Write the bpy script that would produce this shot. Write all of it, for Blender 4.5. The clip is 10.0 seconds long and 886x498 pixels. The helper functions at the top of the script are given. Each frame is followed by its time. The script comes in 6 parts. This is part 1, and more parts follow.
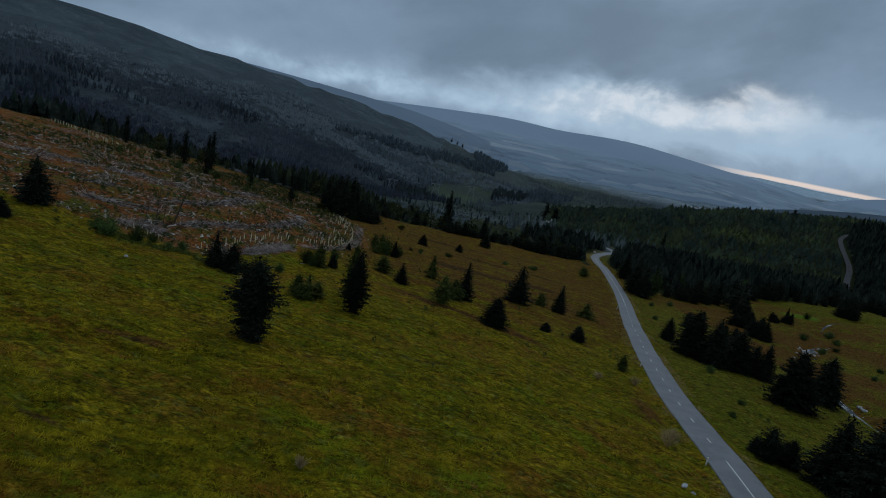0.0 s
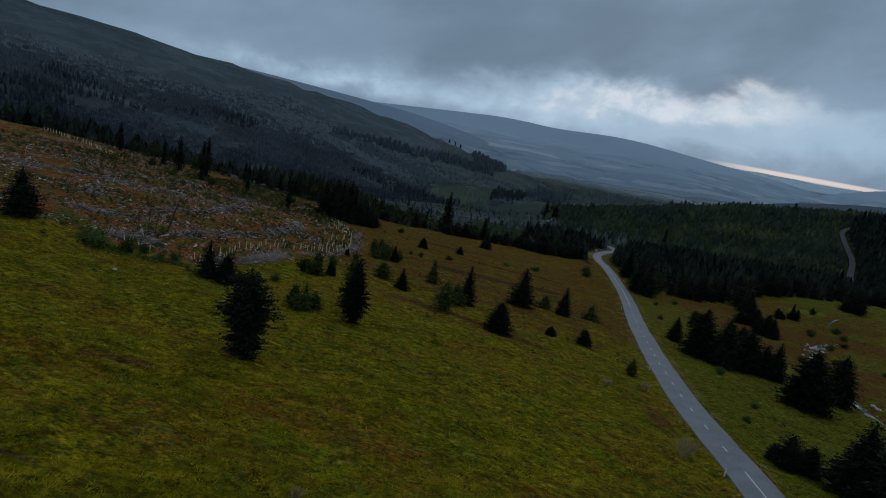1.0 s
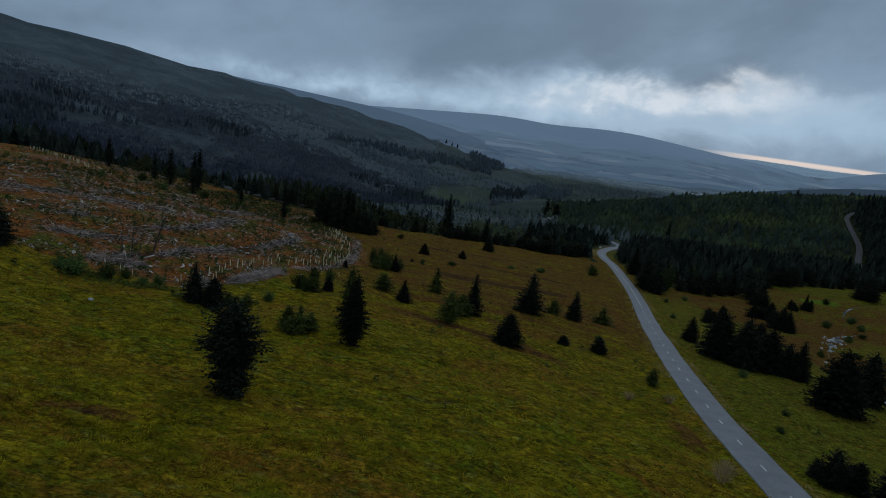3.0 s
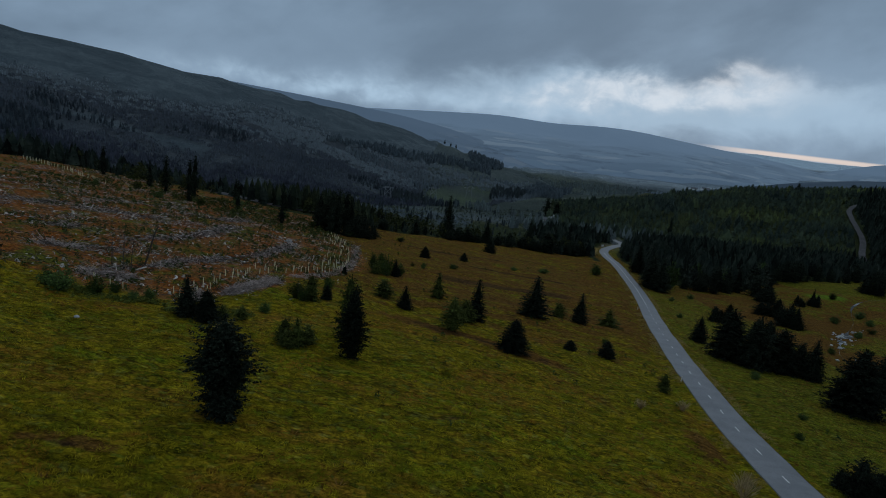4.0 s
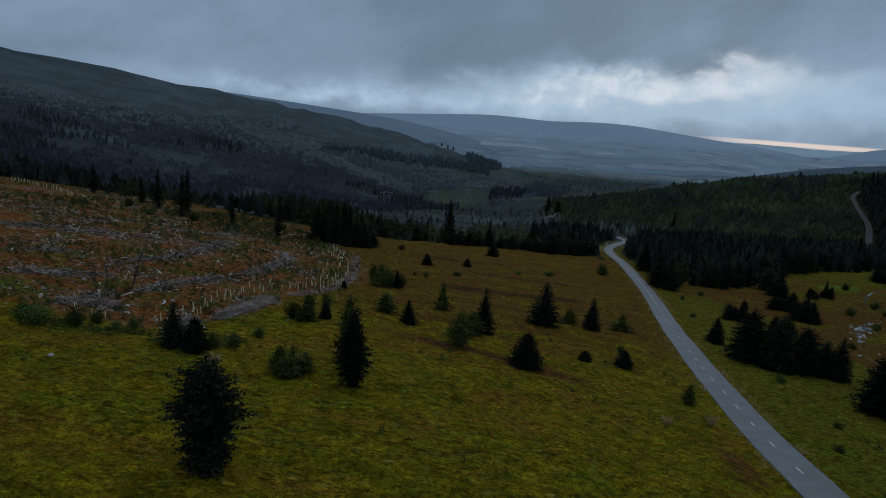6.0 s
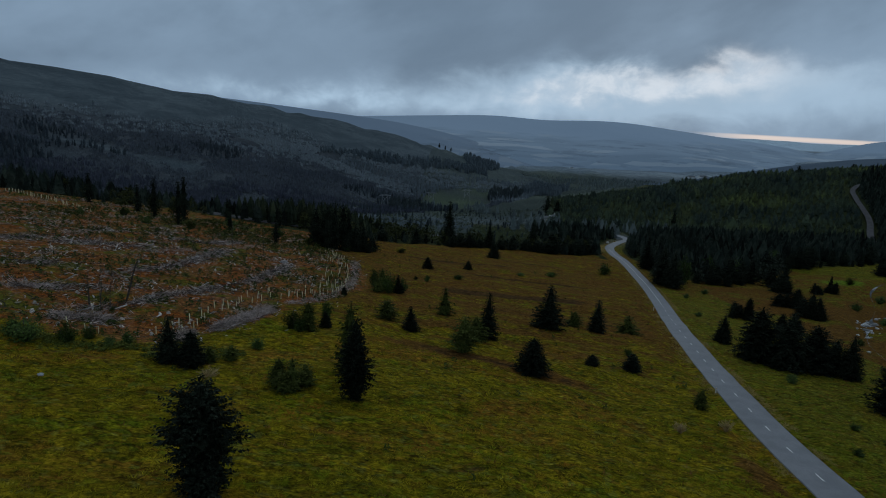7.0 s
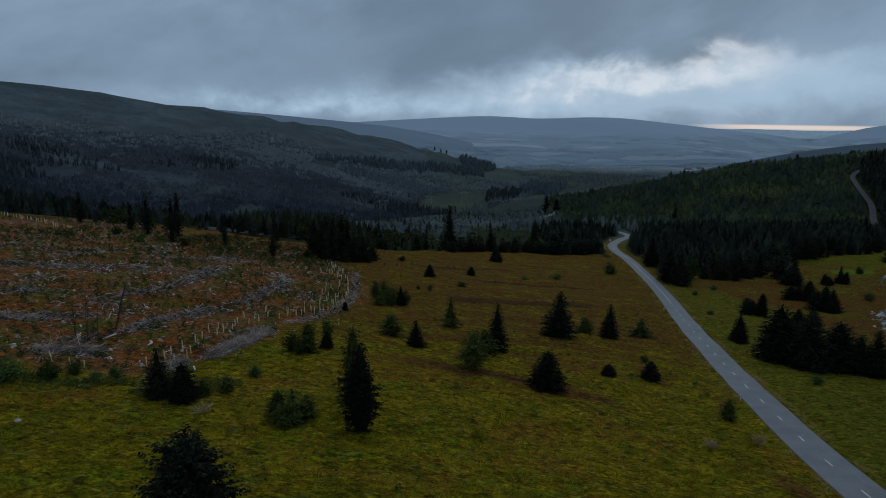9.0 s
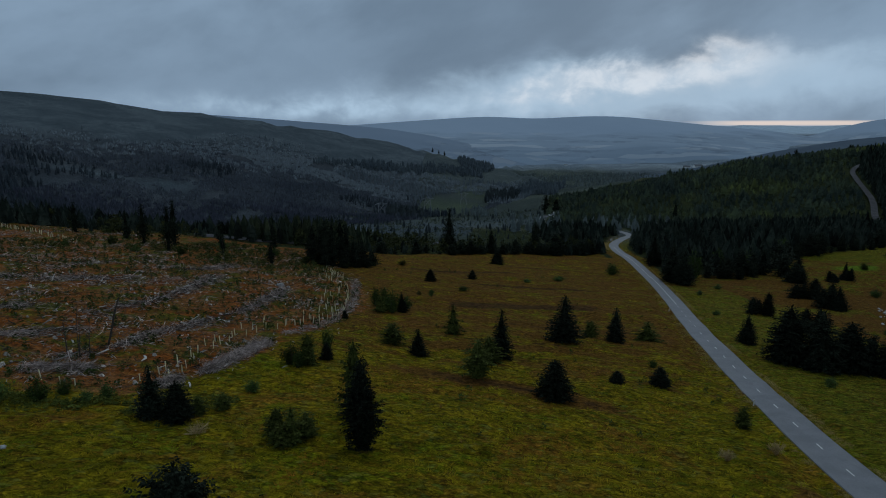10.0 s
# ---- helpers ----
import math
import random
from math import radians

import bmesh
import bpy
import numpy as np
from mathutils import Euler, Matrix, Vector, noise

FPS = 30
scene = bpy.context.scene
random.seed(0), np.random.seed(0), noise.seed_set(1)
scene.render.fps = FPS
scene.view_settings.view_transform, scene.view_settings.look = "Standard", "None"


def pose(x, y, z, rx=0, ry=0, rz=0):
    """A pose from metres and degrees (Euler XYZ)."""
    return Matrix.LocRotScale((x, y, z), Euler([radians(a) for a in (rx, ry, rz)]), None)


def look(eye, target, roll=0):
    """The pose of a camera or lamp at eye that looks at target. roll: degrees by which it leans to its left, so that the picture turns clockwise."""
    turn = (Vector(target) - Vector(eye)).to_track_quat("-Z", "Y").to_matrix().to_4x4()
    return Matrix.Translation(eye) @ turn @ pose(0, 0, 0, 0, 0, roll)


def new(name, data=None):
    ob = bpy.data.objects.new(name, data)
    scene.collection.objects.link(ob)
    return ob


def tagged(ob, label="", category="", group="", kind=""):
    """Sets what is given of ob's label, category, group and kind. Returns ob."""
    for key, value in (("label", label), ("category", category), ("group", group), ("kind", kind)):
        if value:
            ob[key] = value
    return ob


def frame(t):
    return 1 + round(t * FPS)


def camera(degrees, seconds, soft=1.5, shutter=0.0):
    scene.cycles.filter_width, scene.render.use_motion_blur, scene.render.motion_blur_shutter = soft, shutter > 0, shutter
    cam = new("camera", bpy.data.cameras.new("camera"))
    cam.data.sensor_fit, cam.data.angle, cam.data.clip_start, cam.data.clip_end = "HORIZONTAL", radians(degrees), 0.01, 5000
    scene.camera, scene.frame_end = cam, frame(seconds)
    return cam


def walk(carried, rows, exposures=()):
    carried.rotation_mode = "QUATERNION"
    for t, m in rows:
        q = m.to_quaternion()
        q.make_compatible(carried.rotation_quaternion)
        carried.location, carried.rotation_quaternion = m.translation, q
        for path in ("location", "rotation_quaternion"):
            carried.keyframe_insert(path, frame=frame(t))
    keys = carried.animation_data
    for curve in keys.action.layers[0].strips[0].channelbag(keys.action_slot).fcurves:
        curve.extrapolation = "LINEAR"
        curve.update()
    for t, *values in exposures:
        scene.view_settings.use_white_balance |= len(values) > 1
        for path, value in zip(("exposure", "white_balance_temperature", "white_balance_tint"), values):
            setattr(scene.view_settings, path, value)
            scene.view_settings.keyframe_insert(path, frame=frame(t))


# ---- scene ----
cam = camera(70.0, 10.0, soft=1.0)
# seconds, place in metres, then yaw, pitch and lean in degrees
PATH = [
    (0.0, 2.85, -29.77, 37.27, -0.18, -11.85, 11.60),
    (0.5, 2.73, -28.15, 37.27, -0.18, -11.80, 11.01),
    (1.0, 2.60, -26.53, 37.27, -0.16, -11.79, 10.42),
    (1.5, 2.48, -24.89, 37.27, -0.15, -11.78, 9.82),
    (2.0, 2.35, -23.23, 37.28, -0.13, -11.76, 9.23),
    (2.5, 2.23, -21.57, 37.29, -0.09, -11.75, 8.63),
    (4.0, 1.93, -16.46, 37.36, 0.01, -11.70, 6.83),
    (4.5, 1.83, -14.84, 37.39, 0.05, -11.67, 6.25),
    (5.0, 1.73, -13.26, 37.43, 0.09, -11.61, 5.68),
    (5.5, 1.61, -11.73, 37.47, 0.13, -11.57, 5.09),
    (7.0, 1.05, -7.90, 37.55, 0.08, -11.41, 3.36),
    (7.5, 0.85, -6.66, 37.60, 0.08, -11.36, 2.78),
    (8.0, 0.67, -5.40, 37.66, 0.07, -11.31, 2.17),
    (8.5, 0.49, -4.12, 37.74, 0.06, -11.26, 1.59),
    (9.0, 0.33, -2.80, 37.82, 0.03, -11.19, 0.99),
    (9.5, 0.18, -1.45, 37.92, 0.01, -11.13, 0.39),
    (10.0, 0.04, -0.08, 38.02, -0.01, -11.06, 0.00),
]
walk(cam, [(t, pose(x, y, z, 0, 0, yaw) @ pose(0, 0, 0, 90 + pitch) @ pose(0, 0, 0, 0, 0, lean)) for t, x, y, z, yaw, pitch, lean in PATH])

# ---- sky and light ---------------------------------------------------------
SUN_UP, SUN_ROUND = radians(14), radians(18)
world = bpy.data.worlds.new("overcast_sky")
scene.world = world
world.use_nodes = True
wt = world.node_tree
wt.nodes.clear()


def node(tree, kind, **sets):
    n = tree.nodes.new(kind)
    for key, value in sets.items():
        if key in n.inputs:
            n.inputs[key].default_value = value
    return n


def wire(tree, a, b):
    tree.links.new(a, b)


def math_node(tree, op, a, b=0.0, c=0.0):
    n = tree.nodes.new("ShaderNodeMath")
    n.operation = op
    for i, v in enumerate((a, b, c)):
        if isinstance(v, (int, float)):
            n.inputs[i].default_value = v
        else:
            wire(tree, v, n.inputs[i])
    return n.outputs[0]


def smooth_node(tree, v, lo, hi):
    n = tree.nodes.new("ShaderNodeMapRange")
    n.interpolation_type = "SMOOTHSTEP"
    wire(tree, v, n.inputs[0])
    n.inputs[1].default_value, n.inputs[2].default_value = lo, hi
    return n.outputs[0]


def mix_node(tree, fac, a, b, how="MIX"):
    n = tree.nodes.new("ShaderNodeMix")
    n.data_type, n.blend_type = "RGBA", how
    for socket, v in ((n.inputs[0], fac), (n.inputs[6], a), (n.inputs[7], b)):
        if isinstance(v, (int, float)):
            socket.default_value = v
        elif isinstance(v, tuple):
            socket.default_value = (*v, 1)
        else:
            wire(tree, v, socket)
    return n.outputs[2]


def noise_node(tree, vec, scale, detail=4.0, rough=0.55, warp=0.0):
    n = node(tree, "ShaderNodeTexNoise", Scale=scale, Detail=detail, Roughness=rough, Distortion=warp)
    if vec is not None:
        wire(tree, vec, n.inputs["Vector"])
    return n.outputs[0]


SKY_DARK, SKY_PALE, SKY_THIN = (0.358, 0.525, 0.735), (0.572, 0.82, 1.12), (1.09, 1.50, 1.91)
SKY_BRIGHT, SKY_EVENING, SKY_ZENITH = (2.62, 2.6, 2.62), (2.2, 1.82, 1.58), (0.64, 0.82, 1.00)


def build_sky():
    t = wt
    co = t.nodes.new("ShaderNodeTexCoord")
    sep = t.nodes.new("ShaderNodeSeparateXYZ")
    wire(t, co.outputs["Generated"], sep.inputs[0])
    x, y, z = sep.outputs
    az = math_node(t, "ARCTAN2", x, y)

    def plane(a, b, c):
        n = t.nodes.new("ShaderNodeCombineXYZ")
        for i, v in enumerate((a, b, c)):
            if isinstance(v, (int, float)):
                n.inputs[i].default_value = v
            else:
                wire(t, v, n.inputs[i])
        return n.outputs[0]

    # long banks of cloud, flatter towards the horizon
    drift = plane(math_node(t, "SUBTRACT", x, math_node(t, "MULTIPLY", z, 0.9)), y, math_node(t, "MULTIPLY", z, 1.55))
    big = noise_node(t, drift, 3.0, 5, 0.52, 0.2)
    mid = noise_node(t, drift, 7.0, 5, 0.5, 0.15)
    fine = noise_node(t, drift, 15.0, 5, 0.55, 0.2)
    body = math_node(t, "ADD", math_node(t, "MULTIPLY", big, 0.66), math_node(t, "MULTIPLY", mid, 0.34))
    cloud = smooth_node(t, body, 0.38, 0.60)
    base = mix_node(t, cloud, SKY_DARK, SKY_PALE)

    billow = noise_node(t, plane(az, math_node(t, "MULTIPLY", z, 1.5), 0.37), 11.0, 6, 0.56, 0.25)
    curl = noise_node(t, plane(az, math_node(t, "MULTIPLY", z, 1.3), 1.91), 27.0, 6, 0.6, 0.3)

    def glow(a0, z0, wide, tall, tilt=0.0, fray=0.0):
        da = math_node(t, "SUBTRACT", az, a0)
        dz = math_node(t, "SUBTRACT", math_node(t, "SUBTRACT", z, z0), math_node(t, "MULTIPLY", da, tilt))
        if fray:
            dz = math_node(t, "ADD", dz, math_node(t, "MULTIPLY", math_node(t, "SUBTRACT", billow, 0.5), fray))
            da = math_node(t, "ADD", da, math_node(t, "MULTIPLY", math_node(t, "SUBTRACT", curl, 0.5), fray * 2))
        q = math_node(t, "ADD", math_node(t, "POWER", math_node(t, "DIVIDE", da, wide), 2), math_node(t, "POWER", math_node(t, "DIVIDE", dz, tall), 2))
        return math_node(t, "EXPONENT", math_node(t, "MULTIPLY", q, -1.0))

    # a heavy bank above, and the thin places where the low sun stands behind the cloud
    bank = glow(0.10, 0.150, 0.60, 0.065, 0.16, 0.12)
    base = mix_node(t, math_node(t, "MULTIPLY", bank, 0.55), base, SKY_DARK)
    broad = glow(0.30, 0.052, 0.40, 0.048, 0.05, 0.09)
    knot = math_node(t, "ADD", math_node(t, "MULTIPLY", glow(0.405, 0.090, 0.055, 0.022, 0.05, 0.05), 0.8), math_node(t, "ADD", glow(0.245, 0.066, 0.16, 0.020, 0.18, 0.09), math_node(t, "MULTIPLY", glow(0.36, 0.070, 0.17, 0.024, 0.08, 0.09), 0.55)))
    strip = glow(-0.16, 0.026, 0.26, 0.014, 0.0, 0.05)
    puff = math_node(t, "ADD", math_node(t, "MULTIPLY", smooth_node(t, curl, 0.32, 0.66), 0.55), 0.40)
    lit = mix_node(t, math_node(t, "MULTIPLY", smooth_node(t, broad, 0.10, 0.80), 0.66), base, SKY_THIN)
    lit = mix_node(t, math_node(t, "MULTIPLY", smooth_node(t, knot, 0.0, 1.1), math_node(t, "MULTIPLY", puff, 0.43)), lit, SKY_BRIGHT)
    lit = mix_node(t, math_node(t, "MULTIPLY", math_node(t, "MULTIPLY", strip, puff), 0.85), lit, SKY_THIN)
    # the last strip of evening sky under the cloud
    a3 = smooth_node(t, math_node(t, "ABSOLUTE", math_node(t, "SUBTRACT", az, 0.50)), 0.16, 0.05)
    e3 = smooth_node(t, math_node(t, "ABSOLUTE", math_node(t, "SUBTRACT", z, 0.0030)), 0.0045, 0.0015)
    lit = mix_node(t, math_node(t, "MULTIPLY", math_node(t, "MULTIPLY", a3, e3), 0.75), lit, SKY_EVENING)
    # an overcast sky is brightest overhead
    high = mix_node(t, smooth_node(t, z, 0.30, 0.85), lit, SKY_ZENITH)
    sky = t.nodes.new("ShaderNodeTexSky")
    sky.sky_type, sky.sun_disc, sky.sun_elevation, sky.sun_rotation = "NISHITA", False, SUN_UP, SUN_ROUND
    clear = mix_node(t, 1.0, sky.outputs[0], (0.02, 0.02, 0.02), "MULTIPLY")
    full = mix_node(t, 0.04, high, clear)
    bg = node(t, "ShaderNodeBackground", Strength=1.0)
    wire(t, full, bg.inputs[0])
    out = t.nodes.new("ShaderNodeOutputWorld")
    wire(t, bg.outputs[0], out.inputs[0])


build_sky()
sun = new("sun", bpy.data.lights.new("sun", "SUN"))
sun.data.energy, sun.data.angle, sun.data.color = 0.5, radians(25), (1.0, 0.96, 0.9)
sun.matrix_world = look((0, 0, 0), (-math.sin(SUN_ROUND) * math.cos(radians(50)), -math.cos(SUN_ROUND) * math.cos(radians(50)), -math.sin(radians(50))))
scene.view_settings.exposure = -1.3

# ---- materials ----------------------------------------------------------------
def surface(name, colours, size=1.0, fine=0.0, rough=0.85, bump=0.0, stretch=(1, 1, 1), vary=0.0, island=0.0, spec=0.3, metal=0.0):
    """A weathered surface: two or three colours over blobs of that size in metres, a finer grain, random tone by object or by island."""
    m = bpy.data.materials.new(name)
    m.use_nodes = True
    t = m.node_tree
    bsdf = t.nodes["Principled BSDF"]
    geo = t.nodes.new("ShaderNodeNewGeometry")
    mp = t.nodes.new("ShaderNodeMapping")
    mp.inputs["Scale"].default_value = stretch
    wire(t, geo.outputs["Position"], mp.inputs["Vector"])
    f = smooth_node(t, noise_node(t, mp.outputs[0], 1.0 / size, 5, 0.6, 0.3), 0.34, 0.66)
    col = mix_node(t, f, colours[0], colours[1])
    if len(colours) > 2:
        g = smooth_node(t, noise_node(t, mp.outputs[0], 0.37 / size, 4, 0.6, 0.2), 0.5, 0.68)
        col = mix_node(t, g, col, colours[2])
    if len(colours) > 3:
        g = smooth_node(t, noise_node(t, mp.outputs[0], 0.55 / size, 4, 0.6, 0.4), 0.36, 0.24)
        col = mix_node(t, g, col, colours[3])
        g = smooth_node(t, noise_node(t, mp.outputs[0], 0.23 / size, 5, 0.65, 0.4), 0.53, 0.63)
        col = mix_node(t, math_node(t, "MULTIPLY", g, 0.7), col, colours[3])
    if fine:
        h = noise_node(t, mp.outputs[0], 1.0 / fine, 3, 0.65)
        col = mix_node(t, 1.0, col, mix_node(t, smooth_node(t, h, 0.25, 0.75), (0.72, 0.72, 0.72), (1.26, 1.26, 1.26)), "MULTIPLY")
    if vary:
        info = t.nodes.new("ShaderNodeObjectInfo")
        col = mix_node(t, 1.0, col, mix_node(t, info.outputs["Random"], (1 - vary,) * 3, (1 + vary,) * 3), "MULTIPLY")
    if island:
        col = mix_node(t, 1.0, col, mix_node(t, geo.outputs["Random Per Island"], (1 - island,) * 3, (1 + island,) * 3), "MULTIPLY")
    wire(t, col, bsdf.inputs["Base Color"])
    bsdf.inputs["Roughness"].default_value, bsdf.inputs["Metallic"].default_value = rough, metal
    bsdf.inputs["Specular IOR Level"].default_value = spec
    if bump:
        b = node(t, "ShaderNodeBump", Strength=0.6, Distance=bump)
        wire(t, noise_node(t, mp.outputs[0], 1.0 / (fine or size * 0.2), 4, 0.65), b.inputs["Height"])
        wire(t, b.outputs[0], bsdf.inputs["Normal"])
    return m


NEEDLES = surface("spruce_needles", [(0.007, 0.010, 0.006), (0.026, 0.033, 0.022)], 0.35, rough=0.9, vary=0.25, island=0.65, spec=0.04)
NEEDLES_YOUNG = surface("young_needles", [(0.034, 0.046, 0.010), (0.074, 0.084, 0.020)], 0.5, rough=0.9, vary=0.25, island=0.55, spec=0.06)
LEAVES = surface("shrub_leaves", [(0.032, 0.058, 0.013), (0.070, 0.105, 0.025)], 0.6, rough=0.8, vary=0.3, island=0.45, spec=0.1)
OLIVE = surface("birch_leaves", [(0.026, 0.033, 0.012), (0.052, 0.055, 0.018)], 12.0, rough=0.85, island=0.45, spec=0.05)
SCRUBLEAF = surface("bramble_leaves", [(0.030, 0.042, 0.011), (0.076, 0.088, 0.024)], 5.0, rough=0.85, island=0.5, spec=0.05)
EDGELEAF = surface("bramble_edge_leaves", [(0.058, 0.078, 0.014), (0.125, 0.142, 0.030)], 2.0, rough=0.85, island=0.5, spec=0.05)
GREYLEAF = surface("willow_leaves", [(0.022, 0.030, 0.022), (0.046, 0.056, 0.040)], 10.0, rough=0.85, island=0.5, spec=0.05)
# valley copses: needle colour lifted to blue-grey in place of haze
HAZED_VALLEYWOOD = surface("hazed_valley_needles", [(0.105, 0.130, 0.130), (0.150, 0.176, 0.164)], 60.0, rough=0.9, island=0.3, spec=0.05)
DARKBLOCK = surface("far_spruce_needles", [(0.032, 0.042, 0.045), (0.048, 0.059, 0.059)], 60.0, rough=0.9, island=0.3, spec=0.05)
# plantations further off, haze blended into the needle colour
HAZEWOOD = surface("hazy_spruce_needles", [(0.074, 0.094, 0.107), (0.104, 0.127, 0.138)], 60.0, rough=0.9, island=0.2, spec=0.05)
# the far ridge's blue-grey is haze put into its base colour
HAZED_RIDGEWOOD = surface("hazed_far_ridge", [(0.086, 0.113, 0.144), (0.108, 0.138, 0.170)], 130.0, 0.0, 1.0, spec=0.0)
# scrub tone, brightened for the haze in the valley
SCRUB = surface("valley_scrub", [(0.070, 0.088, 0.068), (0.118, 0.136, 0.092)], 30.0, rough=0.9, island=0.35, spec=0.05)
BARK = surface("conifer_bark", [(0.045, 0.037, 0.030), (0.085, 0.072, 0.060)], 0.3, 0.05, 0.9, 0.02)
WOODLAND = surface("wood_needles", [(0.010, 0.015, 0.012), (0.034, 0.044, 0.032)], 7.0, rough=0.9, island=0.7, spec=0.05)
STANDWOOD = surface("stand_needles", [(0.020, 0.028, 0.018), (0.046, 0.054, 0.026)], 9.0, rough=0.9, island=0.6, spec=0.05)
PLANTATION = surface("plantation_needles", [(0.034, 0.049, 0.041), (0.062, 0.080, 0.046), (0.125, 0.145, 0.042)], 30.0, rough=0.9, island=0.4, spec=0.05)
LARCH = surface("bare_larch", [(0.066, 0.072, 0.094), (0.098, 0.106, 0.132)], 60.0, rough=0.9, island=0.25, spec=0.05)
# the same larch twice more, each paler as haze is mixed into its colour
LARCH_HALF_HAZED = surface("bare_larch_half_hazed", [(0.100, 0.113, 0.133), (0.138, 0.151, 0.170)], 60.0, rough=0.9, island=0.2, spec=0.05)
LARCH_HAZED = surface("bare_larch_hazed", [(0.225, 0.256, 0.274), (0.274, 0.304, 0.317)], 90.0, rough=0.9, island=0.18, spec=0.05)
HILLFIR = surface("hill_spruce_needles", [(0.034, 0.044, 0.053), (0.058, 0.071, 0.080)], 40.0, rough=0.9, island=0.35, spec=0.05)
# the hill spruce again, lightened and blued for haze
HILLFIR_HAZED = surface("hazed_hill_spruce_needles", [(0.120, 0.144, 0.160), (0.155, 0.180, 0.194)], 60.0, rough=0.9, island=0.2, spec=0.05)
ASPHALT = surface("worn_asphalt", [(0.135, 0.140, 0.150), (0.175, 0.180, 0.190)], 3.0, 0.08, 0.55, 0.004, spec=0.5)
PAINT = surface("road_paint", [(0.62, 0.62, 0.60), (0.75, 0.75, 0.73)], 0.4, 0.1, 0.6)
PLASTIC = surface("tube_plastic", [(0.74, 0.66, 0.38), (0.86, 0.80, 0.56)], 0.3, rough=0.45, vary=0.15)
BRASH = surface("weathered_brash", [(0.200, 0.152, 0.130), (0.48, 0.395, 0.355)], 1.2, rough=0.9, island=0.75)
CUTWOOD = surface("cut_wood", [(0.30, 0.26, 0.22), (0.60, 0.55, 0.49)], 0.25, 0.05, 0.85, vary=0.4)
# near-black brash colour, painted shade for the gaps between branches
SHADE_BRASH = surface("shade_brash", [(0.022, 0.017, 0.014), (0.060, 0.045, 0.036)], 1.0, rough=0.8, island=0.5)
PALEWOOD = surface("barkless_wood", [(0.36, 0.33, 0.31), (0.66, 0.62, 0.58)], 0.6, rough=0.85, island=0.5)
ROCK = surface("grey_rock", [(0.28, 0.28, 0.28), (0.48, 0.48, 0.47)], 0.5, 0.08, 0.85, 0.03, vary=0.3)
WATER = surface("white_water", [(0.030, 0.036, 0.042), (0.060, 0.068, 0.075), (0.50, 0.52, 0.54)], 2.0, 0.3, 0.60, 0.05, spec=0.12, stretch=(1, 0.7, 1))
GRASS = surface("grass_blades", [(0.100, 0.100, 0.0045), (0.310, 0.240, 0.011), (0.250, 0.104, 0.014), (0.130, 0.185, 0.009)], 2.2, 0.55, rough=0.85, island=0.45, stretch=(0.7, 1, 1), spec=0.03)
GREENGRASS = surface("green_grass_blades", [(0.072, 0.092, 0.006), (0.170, 0.180, 0.012), (0.190, 0.120, 0.014), (0.100, 0.150, 0.010)], 2.2, 0.55, rough=0.85, island=0.45, spec=0.03)
RUSH = surface("rust_bracken", [(0.135, 0.058, 0.014), (0.200, 0.112, 0.030)], 2.0, rough=0.9, island=0.45, spec=0.1)
TWIG = surface("dead_twigs", [(0.32, 0.225, 0.115), (0.46, 0.340, 0.185)], 0.5, rough=0.9, island=0.4)
STRAW = surface("straw_grass", [(0.27, 0.19, 0.060), (0.36, 0.27, 0.095)], 1.5, rough=0.9, island=0.4, spec=0.05)
STEEL = surface("pylon_steel", [(0.25, 0.26, 0.27), (0.32, 0.33, 0.34)], 1.0, rough=0.6)
WALLWHITE = surface("white_render", [(0.65, 0.65, 0.63), (0.78, 0.78, 0.76)], 2.0, rough=0.9)
SLATE = surface("slate_roof", [(0.10, 0.105, 0.115), (0.16, 0.165, 0.175)], 1.0, rough=0.7)
GRAVEL = surface("gravel_track", [(0.046, 0.046, 0.049), (0.080, 0.080, 0.084)], 4.0, 0.3, 0.95)
# pale blue-grey: air haze over the mountain, painted as surface colour
HAZED_MOOR_FAR = surface("hazed_moor", [(0.325, 0.408, 0.502), (0.352, 0.437, 0.532)], 1200.0, 0.0, 1.0, spec=0.0)


